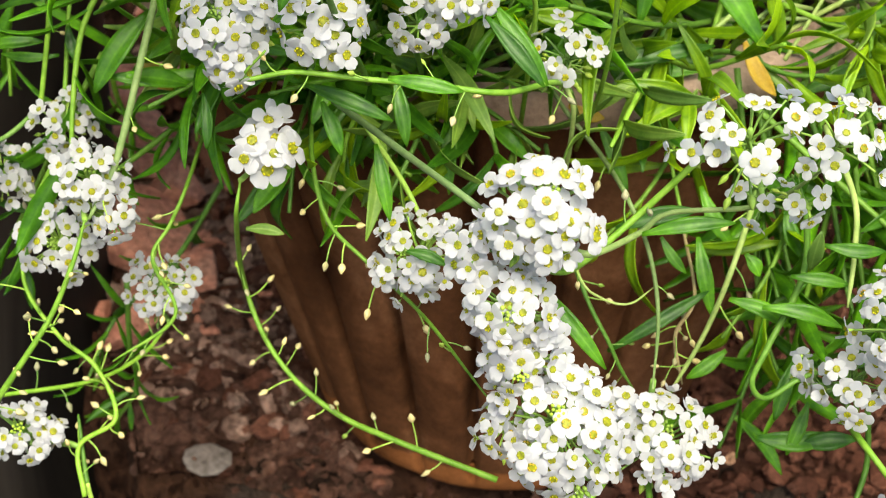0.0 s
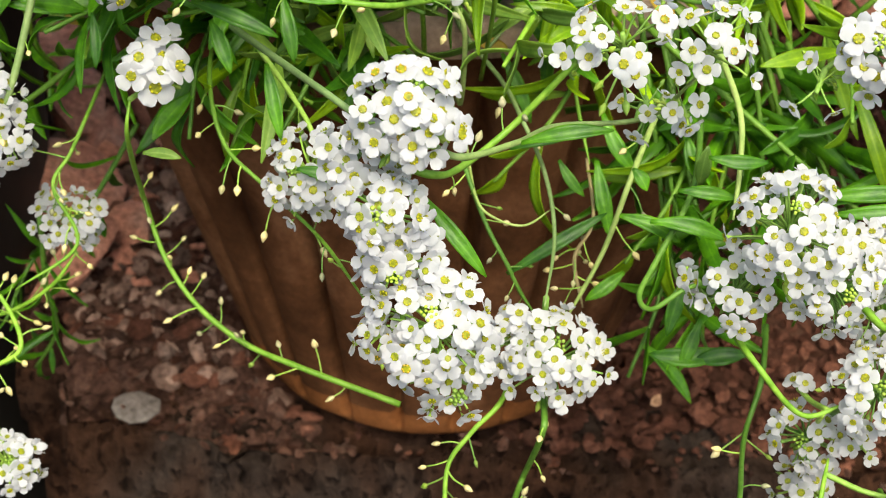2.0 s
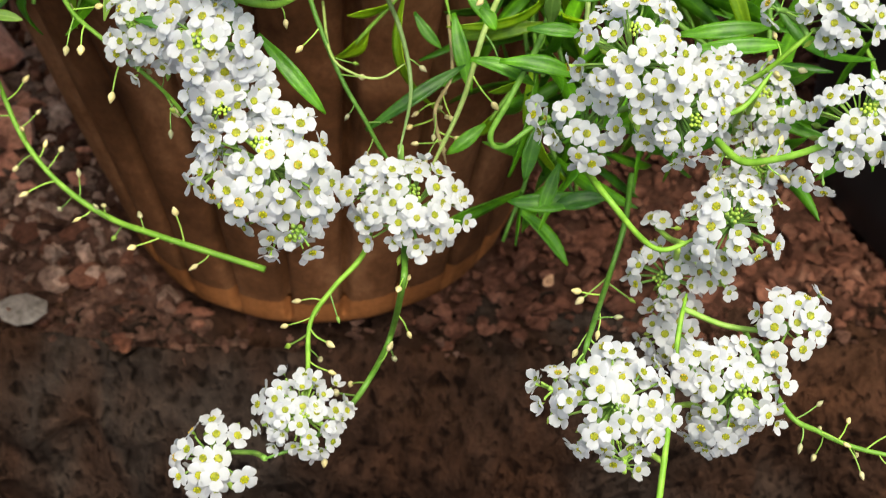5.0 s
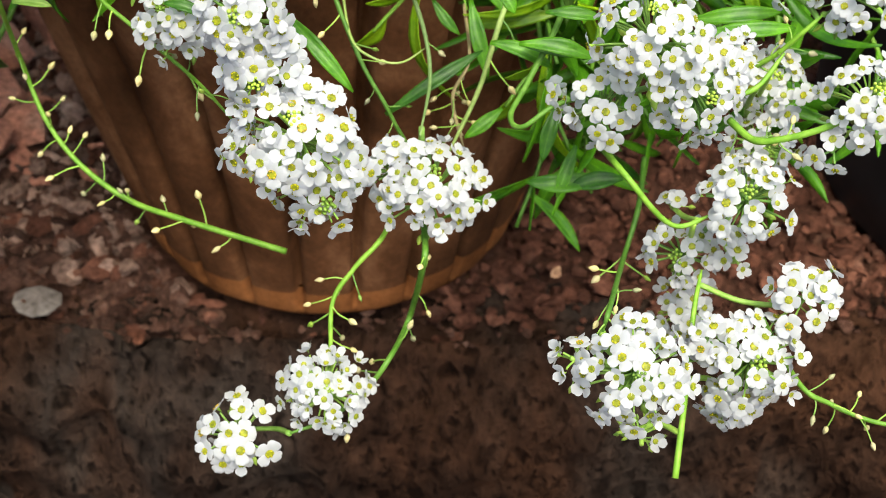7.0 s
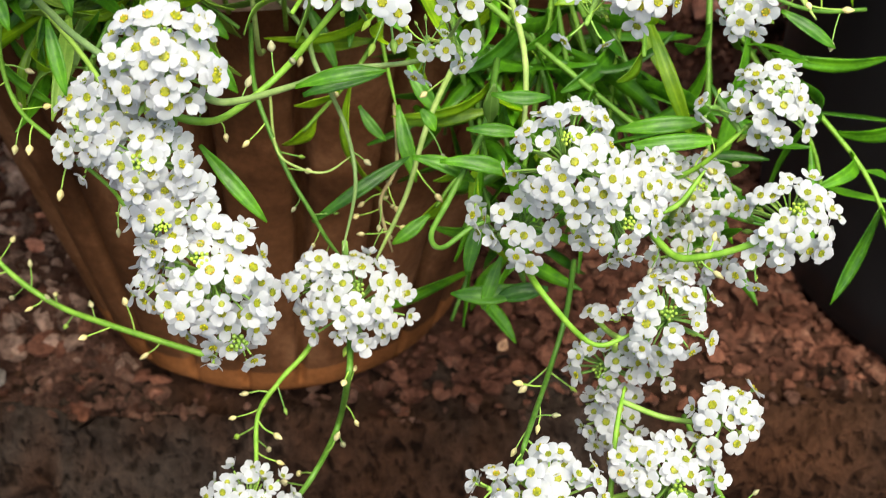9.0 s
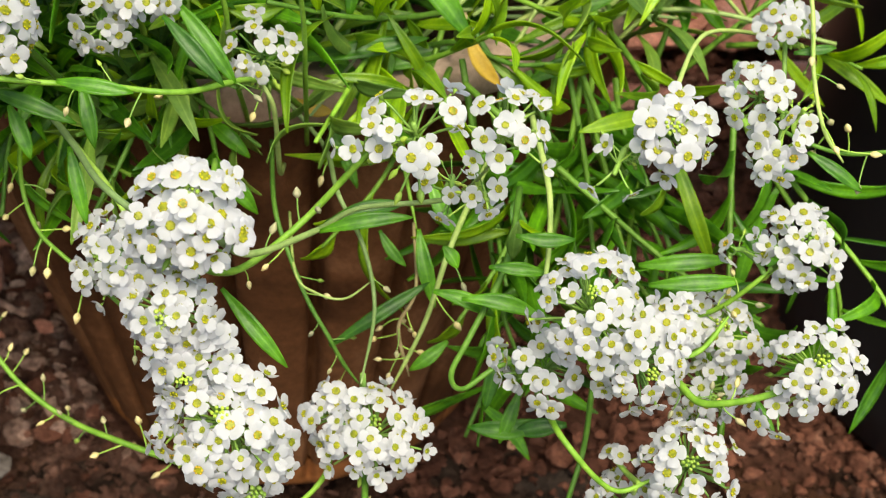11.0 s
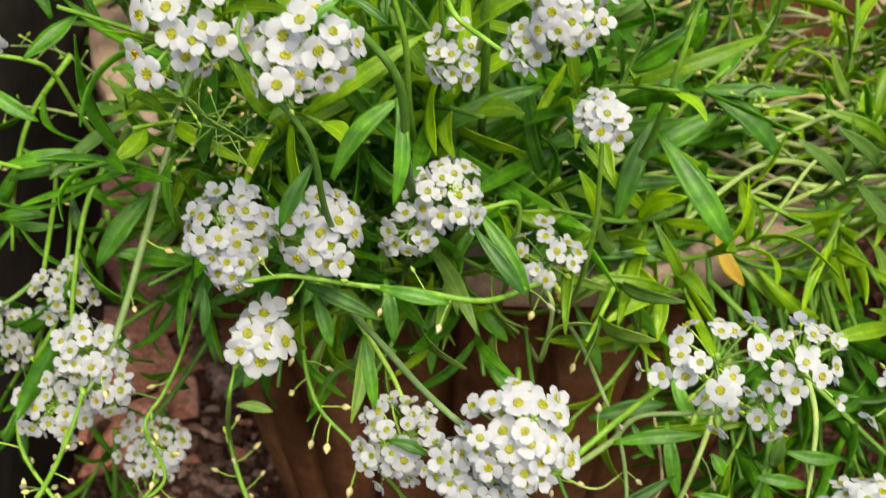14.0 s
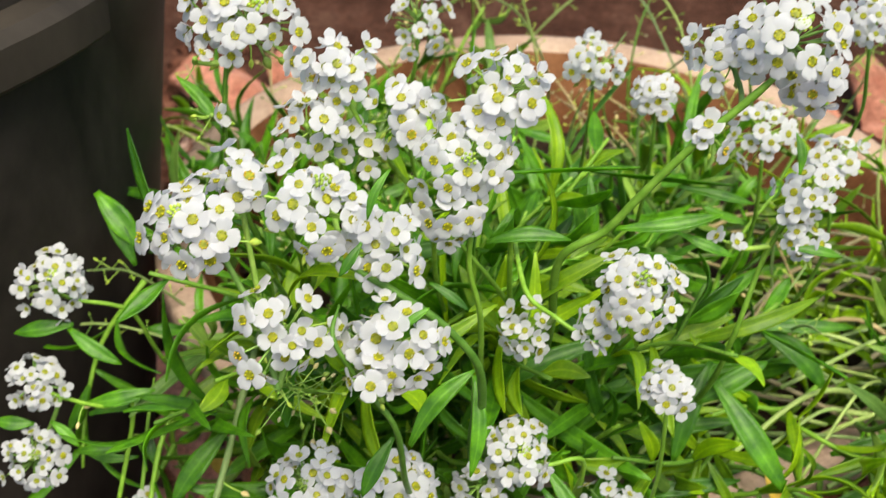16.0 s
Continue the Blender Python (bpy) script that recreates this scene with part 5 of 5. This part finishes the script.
leaf(s, (-0.0226, 0.2763, 0.3020), (-0.0296, 0.2678, 0.2898), 0.0042, 0.15, 0.0)
leaf(s, (0.0286, 0.3396, 0.2443), (0.0608, 0.3565, 0.2692), 0.0073, 0.15, 0.0)
leaf(s, (0.0710, 0.3514, 0.2691), (0.0607, 0.3336, 0.2435), 0.0064, 0.15, 0.0)
leaf(s, (-0.0224, 0.2571, 0.3500), (-0.0153, 0.2604, 0.3547), 0.0019, 0.15, 0.0)
s = sprig("leafy alyssum shoot at the pot's rim", [(0.1057, 0.3872, 0.2119), (0.0915, 0.3767, 0.2294), (0.0759, 0.3743, 0.2410)], seed=47)
leaf(s, (0.0704, 0.3453, 0.2681), (0.0938, 0.3224, 0.2426), 0.0076, 0.15, 0.0)
leaf(s, (0.1202, 0.3665, 0.2195), (0.1434, 0.3703, 0.2258), 0.0055, 0.15, 0.0)
leaf(s, (0.0667, 0.3419, 0.2608), (0.0874, 0.3495, 0.2714), 0.0068, 0.15, 0.0)
leaf(s, (0.0378, 0.3449, 0.2622), (0.0554, 0.3464, 0.2653), 0.0057, 0.15, 0.0)
leaf(s, (0.0945, 0.3914, 0.2518), (0.1178, 0.3798, 0.2360), 0.0080, 0.15, 0.0)
leaf(s, (0.0889, 0.3918, 0.2523), (0.1263, 0.3918, 0.2532), 0.0051, 0.15, 0.0)
leaf(s, (0.0394, 0.3422, 0.2413), (0.0824, 0.3472, 0.2496), 0.0053, 0.15, 0.0)
leaf(s, (0.0435, 0.3342, 0.2301), (0.0832, 0.3367, 0.2347), 0.0053, 0.15, 0.0)
s = sprig("leafy alyssum shoot hanging in the pot's shade", [(0.0753, 0.3884, 0.1958), (0.0756, 0.3537, 0.1989), (0.0765, 0.3383, 0.1892), (0.0793, 0.3186, 0.1792)], seed=48)
leaf(s, (0.0538, 0.3444, 0.2016), (0.0623, 0.3302, 0.1859), 0.0043, 0.15, 0.0)
leaf(s, (0.0523, 0.2847, 0.2122), (0.0739, 0.2878, 0.2159), 0.0048, 0.15, 0.0)
leaf(s, (0.0525, 0.2771, 0.1737), (0.0807, 0.2881, 0.1863), 0.0040, 0.15, 0.0)
leaf(s, (0.0674, 0.2981, 0.1974), (0.0744, 0.2912, 0.1898), 0.0032, 0.15, 0.0)
leaf(s, (0.0859, 0.2548, 0.2122), (0.1056, 0.2513, 0.2086), 0.0043, 0.15, 0.0)
leaf(s, (0.0796, 0.2634, 0.2068), (0.0954, 0.2585, 0.2015), 0.0042, 0.15, 0.0)
leaf(s, (0.0930, 0.2599, 0.2179), (0.1077, 0.2583, 0.2164), 0.0036, 0.15, 0.0)
leaf(s, (0.0785, 0.3018, 0.1941), (0.0824, 0.2869, 0.1776), 0.0046, 0.15, 0.0)
leaf(s, (0.0854, 0.2770, 0.1741), (0.0744, 0.2719, 0.1682), 0.0040, 0.15, 0.0)
leaf(s, (0.0974, 0.2562, 0.1914), (0.0923, 0.2460, 0.1800), 0.0042, 0.15, 0.0)
leaf(s, (0.1097, 0.2467, 0.1735), (0.0883, 0.2464, 0.1729), 0.0055, 0.15, 0.0)
leaf(s, (0.0987, 0.2575, 0.2304), (0.1134, 0.2565, 0.2294), 0.0037, 0.15, 0.0)
leaf(s, (0.0831, 0.3271, 0.1917), (0.0931, 0.3148, 0.1781), 0.0048, 0.15, 0.0)
leaf(s, (0.1081, 0.3225, 0.1869), (0.1131, 0.3124, 0.1758), 0.0048, 0.15, 0.0)
leaf(s, (0.0526, 0.3578, 0.2106), (0.0629, 0.3720, 0.2265), 0.0058, 0.15, 0.0)
leaf(s, (0.0599, 0.3660, 0.2049), (0.0947, 0.3693, 0.2090), 0.0050, 0.15, 0.0)
leaf(s, (0.1127, 0.3488, 0.2088), (0.1406, 0.3564, 0.2177), 0.0057, 0.15, 0.0)
leaf(s, (0.0817, 0.2637, 0.2221), (0.0852, 0.2599, 0.2179), 0.0036, 0.15, 0.0)
s = sprig("thin alyssum stem lined with small pods behind the flowers", [(-0.0305, 0.3452, 0.2134), (-0.0290, 0.3098, 0.2170), (-0.0241, 0.2919, 0.2090), (-0.0133, 0.2813, 0.2033), (0.0016, 0.2695, 0.1949), (0.0160, 0.2205, 0.2178)], seed=49, pods=16, between=(0.216, 0.96), r0=0.001, r1=0.0007)
s = sprig("bare pale alyssum stem hanging over the pot", [(0.1015, 0.3303, 0.1956), (0.0864, 0.2874, 0.2007), (0.0789, 0.2772, 0.1817), (0.0689, 0.2683, 0.1641)], seed=50, mat=STEM_PALE, r0=0.0013, pods=4)
s = sprig("short upright alyssum stem", [(0.1089, 0.3061, 0.2294), (0.1087, 0.2729, 0.2326), (0.1081, 0.2620, 0.2235), (0.1058, 0.2517, 0.2151)], seed=51, mat=STEM_PALE, r0=0.0013)
s = sprig("thin curling dry tendril", [(0.0422, 0.3159, 0.1898), (0.0440, 0.2847, 0.1946), (0.0497, 0.2805, 0.1909), (0.0572, 0.2791, 0.1900), (0.0647, 0.2855, 0.1901)], seed=52, mat=STEM_PALE, r0=0.0006, r1=0.0004)
s = sprig("thin alyssum stem hanging before the pot", [(0.0375, 0.3358, 0.2003), (0.0387, 0.3024, 0.2037), (0.0426, 0.2907, 0.1950), (0.0473, 0.2818, 0.1862), (0.0522, 0.2765, 0.1784), (0.0560, 0.2739, 0.1703), (0.0602, 0.2723, 0.1633)], seed=53, r0=0.001, pods=7, pod_scale=0.9, between=(0.25, 0.917))
s = sprig("thin pale alyssum stem with dry pods by the black planter", [(0.1781, 0.3426, 0.2654), (0.1783, 0.3082, 0.2666), (0.1787, 0.2935, 0.2506), (0.1808, 0.2835, 0.2400), (0.1861, 0.2789, 0.2327)], seed=54, mat=STEM_PALE, r0=0.0009, pods=8, between=(0.325, 0.925))
s = sprig("dry brown alyssum stems with pods in the shade", [(0.0785, 0.3198, 0.1804), (0.0770, 0.2881, 0.1836), (0.0719, 0.2824, 0.1746), (0.0747, 0.2768, 0.1605)], seed=55, mat=STRAW, r0=0.0007, pods=10, between=(0.4, 0.933))
s = sprig("yellowing leaves among the stems", [(0.0966, 0.3670, 0.2228), (0.0973, 0.3579, 0.2210)], seed=56, mat=STRAW, r0=0.0007)
leaf(s, (0.0960, 0.3550, 0.2237), (0.1054, 0.3450, 0.2114), 0.0051, 0.1, 0.0, mat=LEAF_YELLOW)
leaf(s, (-0.0461, 0.2908, 0.2070), (-0.0358, 0.2898, 0.2059), 0.0031, 0.1, 0.0, mat=LEAF_PALE)
leaf(s, (-0.0862, 0.3720, 0.2061), (-0.0766, 0.3655, 0.1989), 0.0066, 0.1, 0.0, mat=LEAF_YELLOW)
leaf(s, (0.0448, 0.3485, 0.2056), (0.0556, 0.3458, 0.2026), 0.0045, 0.1, 0.0, mat=LEAF_YELLOW)


# ---- leafy growth in the pot ----
def leafy_shoot(seed, tall, leaves, long, wide, bow=0.25, mat=None, leaf_mat=None, droop=0.0):
    """A shoot at the origin that grows along z, with narrow leaves set round it."""
    rnd = random.Random(seed)
    thing = new("alyssum_shoot")
    tip = Vector((bow * tall, 0, tall))
    path = [Vector((0, 0, 0)), Vector((0.1 * bow * tall + rnd.uniform(-1, 1) * 0.04 * tall, rnd.uniform(-1, 1) * 0.05 * tall, 0.4 * tall)), Vector((0.5 * bow * tall, rnd.uniform(-1, 1) * 0.06 * tall, 0.75 * tall)), tip]
    curve = spline(path, 5)
    bm = bmesh.new()
    tube(bm, curve, 0.0011, 0.0006, 6, 0, 0.1)
    part("stem", mesh_of(bm, "stem", mat or STEM), thing)
    for k in range(leaves):
        u = 0.18 + 0.82 * (k + rnd.uniform(0.1, 0.9)) / leaves
        i = min(int(u * (len(curve) - 1)), len(curve) - 2)
        d = (curve[i + 1] - curve[i]).normalized()
        a = Matrix.Rotation(k * 2.4 + rnd.uniform(-0.4, 0.4), 3, d) @ d.orthogonal().normalized()
        rise = rnd.uniform(0.35, 1.3) * (0.6 + 0.7 * u) - droop
        out = (a + d * rise).normalized()
        L = long * rnd.uniform(0.55, 1.45) * (1.1 - 0.35 * u)
        leaf(thing, curve[i], curve[i] + out * L, wide * rnd.uniform(0.7, 1.25), rnd.uniform(-0.15, 0.45), rnd.uniform(-0.9, 0.9), leaf_mat or LEAF)
    return thing


UPRIGHT = [leafy_shoot(300 + i, t, n, l, w, b, None, lm) for i, (t, n, l, w, b, lm) in enumerate((
    (0.075, 9, 0.036, 0.0046, 0.35, LEAF), (0.060, 7, 0.032, 0.0040, 0.25, LEAF), (0.090, 9, 0.034, 0.0042, 0.40, LEAF_LIGHT),
    (0.050, 7, 0.028, 0.0042, 0.20, LEAF_LIGHT), (0.080, 8, 0.042, 0.0052, 0.55, LEAF), (0.065, 8, 0.030, 0.0044, 0.30, LEAF_PALE)))]
HANGING = [leafy_shoot(330 + i, t, n, l, w, b, None, LEAF, 0.3) for i, (t, n, l, w, b) in enumerate((
    (0.085, 8, 0.034, 0.0048, 0.25), (0.110, 10, 0.032, 0.0044, 0.18), (0.065, 7, 0.036, 0.0050, 0.35)))]
for ob in UPRIGHT:
    tagged(ob, "leafy green alyssum shoot growing in the pot", "plant shoot", "leafy shoots in the pot")
for ob in HANGING:
    tagged(ob, "leafy green alyssum shoot trailing over the pot's side", "plant shoot", "trailing shoots")


def planted(ob, foot, direction, spin, first):
    m = Matrix.Translation(foot) @ facing(direction) @ Matrix.Rotation(spin, 4, "Z")
    if first:
        ob.matrix_basis = m
        return ob
    return copy_thing(ob, m)


def fill_pot():
    rnd = random.Random(77)
    centre = POT + POT_TOP
    used, count, tries = set(), 0, 0
    while count < 140 and tries < 4000:
        tries += 1
        a, r = rnd.uniform(0, 6.283), (POT_R - 0.03) * math.sqrt(rnd.random())
        x, y = centre.x + r * math.cos(a), centre.y + r * math.sin(a)
        # the right side is thin, with bare soil and old stems
        if x > 0.085 and rnd.random() < 0.35 and y < 0.45:
            continue
        if y > 0.55 and rnd.random() < 0.75:
            continue
        # the back right of the rim stays bare
        if (x - centre.x) + (y - centre.y) > 0.07:
            continue
        z = POT_H - 0.03
        front = max(0.0, min(1.0, (0.50 - y) / 0.14))
        d = Vector((rnd.gauss(0, 0.28) + 0.9 * (x - centre.x) / POT_R * 0.5, rnd.gauss(0, 0.25) - 0.75 * front, 1.0)).normalized()
        k = rnd.choice((3, 5)) if y > 0.54 else rnd.choice([0, 1, 0, 4, 5, 1, 4] if x < 0.085 or y > 0.52 else [2, 3, 3, 2])
        spin = rnd.uniform(0, 6.28)
        count += 1
        # gaps on the side of the bucket and among the old stems
        if k in used and ((x < -0.048 and count % 5) or (x > 0.075 and y < 0.50 and count % 2)):
            continue
        planted(UPRIGHT[k], (x, y, z), d, spin, k not in used)
        used.add(k)
    # the crown of the clump leans out over the front
    for _ in range(26):
        x, y = rnd.uniform(-0.075, 0.036), rnd.uniform(0.355, 0.40)
        d = Vector((rnd.gauss(0, 0.35), -0.35 + rnd.gauss(0, 0.25), 0.9)).normalized()
        planted(UPRIGHT[rnd.choice((0, 1, 4, 0, 2))], (x, y, 0.215 + rnd.uniform(0, 0.03)), d, rnd.uniform(0, 6.28), False)


fill_pot()


def rim_edge():
    """Short shoots that lean out over the rim on the left and at the back right."""
    rnd = random.Random(31)
    centre = POT + POT_TOP
    for _ in range(24):
        a = radians(rnd.uniform(150, 255) if rnd.random() < 0.15 else rnd.uniform(-50, -5))
        r = POT_R - rnd.uniform(0.022, 0.04)
        out = Vector((math.cos(a), math.sin(a), 0))
        d = (out * rnd.uniform(0.3, 0.9) + Vector((rnd.gauss(0, 0.2), rnd.gauss(0, 0.2), 0.8))).normalized()
        planted(UPRIGHT[rnd.choice((1, 3, 5, 0))], centre + out * r + Vector((0, 0, POT_H - 0.03)), d, rnd.uniform(0, 6.28), False)


rim_edge()


def over_front():
    """Short shoots that lie over the front of the rim and hide most of it."""
    rnd = random.Random(44)
    for i in range(50):
        x = rnd.uniform(-0.070, 0.030) if i < 34 else rnd.uniform(0.068, 0.19)
        y = 0.521 - math.sqrt(max(0.0, POT_R**2 - (x - 0.041) ** 2)) + rnd.uniform(0.0, 0.03)
        d = Vector((rnd.gauss(0, 0.45), -0.7, rnd.uniform(-0.05, 0.5) if x < 0.06 else rnd.uniform(-0.35, 0.5))).normalized()
        planted(UPRIGHT[rnd.choice((1, 0, 5, 1, 3) if i < 34 else (2, 3, 5, 3))], (x, y, POT_H + rnd.uniform(-0.004, 0.02)), d, rnd.uniform(0, 6.28), False)
    for _ in range(20):
        x, y = rnd.uniform(0.14, 0.21), rnd.uniform(0.38, 0.50)
        d = Vector((rnd.uniform(0.1, 0.8), rnd.gauss(-0.1, 0.3), rnd.uniform(0.3, 0.9))).normalized()
        planted(UPRIGHT[rnd.choice((2, 3, 5, 2))], (min(x, 0.19), y, POT_H - 0.02), d, rnd.uniform(0, 6.28), False)


over_front()


def trail(x, y, z, d, k, first=False):
    rnd = random.Random(int(x * 1e4) + 7)
    planted(HANGING[k], (x, y, z), Vector(d).normalized(), rnd.uniform(0, 6.28), first)


def trailing():
    rnd = random.Random(12)
    used = set()
    spots = [(rnd.uniform(0.094, 0.185), rnd.uniform(0.345, 0.375), rnd.uniform(0.195, 0.222), rnd.uniform(-0.2, 0.5), rnd.uniform(-1.1, -0.35)) for _ in range(21)]
    spots += [(rnd.uniform(-0.125, -0.08), rnd.uniform(0.35, 0.42), rnd.uniform(0.17, 0.25), rnd.uniform(-0.6, 0.3), rnd.uniform(-0.9, 0.2)) for _ in range(3)]
    for i, (x, y, z, sx, dz) in enumerate(spots):
        k = rnd.randrange(3)
        trail(x, y, z, (sx, -0.55 if x > -0.06 else -0.3, dz), k, k not in used)
        used.add(k)


trailing()


FINE = [leafy_shoot(360 + i, t, n, 0.021, 0.0032, b, STEM, LEAF, 0.25) for i, (t, n, b) in enumerate(((0.080, 12, 0.3), (0.060, 9, 0.5)))]
for ob in FINE:
    tagged(ob, "thin trailing alyssum shoot with small narrow leaves", "plant shoot", "thin shoots beside the pot")


def fine_growth():
    rnd = random.Random(52)
    for i in range(5):
        x, y, z = rnd.uniform(-0.118, -0.062), rnd.uniform(0.345, 0.42), rnd.uniform(0.13, 0.235)
        d = Vector((rnd.gauss(-0.1, 0.4), rnd.gauss(-0.2, 0.3), rnd.uniform(-1.0, 0.1))).normalized()
        planted(FINE[i % 2], (x, y, z), d, rnd.uniform(0, 6.28), i < 2)


fine_growth()


def old_stem(path, r, mat, label):
    thing = new("old_stem")
    base = Vector(path[0])
    thing.matrix_basis = Matrix.Translation(base)
    bm = bmesh.new()
    tube(bm, [q - base for q in spline(path, 8)], r, r * 0.7, 7, 0, 0.15)
    part("stem", mesh_of(bm, "stem", mat), thing)
    return tagged(thing, label, "plant stem", "old stems on the soil")


def old_stems():
    rnd = random.Random(9)
    for i in range(64):
        x, y = rnd.uniform(0.05, 0.18), rnd.uniform(0.375, 0.50)
        a = rnd.uniform(-0.6, 0.9) + (math.pi if rnd.random() < 0.4 else 0)
        L = rnd.uniform(0.05, 0.11)
        p = [(x - math.cos(a) * L / 2, y - math.sin(a) * L / 2, 0.200 + rnd.uniform(0, 0.02)), (x, y, 0.212 + rnd.uniform(0, 0.02)), (x + math.cos(a) * L / 2, y + math.sin(a) * L / 2, 0.205 + rnd.uniform(0, 0.025))]
        m = STRAW if i % 3 == 0 else STEM_PALE
        old_stem(p, rnd.uniform(0.0007, 0.0012), m, "dry straw-coloured old stem lying on the soil" if m is STRAW else "pale green bare stem lying over the soil")


old_stems()


def spent_stem(seed, tall, pods, bow, mat):
    """A thin stalk whose flowers have fallen, with small seed pods along its upper half."""
    rnd = random.Random(seed)
    path = [(0, 0, 0), (0.15 * bow * tall, rnd.uniform(-0.05, 0.05) * tall, 0.45 * tall), (0.55 * bow * tall, rnd.uniform(-0.06, 0.06) * tall, 0.8 * tall), (bow * tall, 0, tall)]
    ob = sprig("thin spent alyssum stalk with small seed pods", path, 0.0009, 0.0006, pods, (0.4, 0.98), mat, seed, "spent stalks among the leaves", 5, 0.75, seed % 2 == 0)
    ob.name = "spent_stalk"
    return ob


SPENT = [spent_stem(500 + i, t, n, b, m) for i, (t, n, b, m) in enumerate(((0.085, 12, 0.3, STEM_PALE), (0.07, 9, 0.5, STEM), (0.10, 14, 0.4, STEM_PALE), (0.06, 8, 0.6, STRAW)))]


def spent_growth():
    rnd = random.Random(64)
    centre = POT + POT_TOP
    for i in range(64):
        a, r = rnd.uniform(0, 6.283), (POT_R - 0.025) * math.sqrt(rnd.random())
        x, y = centre.x + r * math.cos(a), centre.y + r * math.sin(a)
        front = max(0.0, min(1.0, (0.50 - y) / 0.14))
        d = Vector((rnd.gauss(0, 0.4) + 0.4 * (x - centre.x) / POT_R, rnd.gauss(0, 0.35) - 0.6 * front, 1.0)).normalized()
        planted(SPENT[i % 4], (x, y, POT_H - 0.03 + rnd.uniform(0, 0.02)), d, rnd.uniform(0, 6.28), i < 4)


spent_growth()
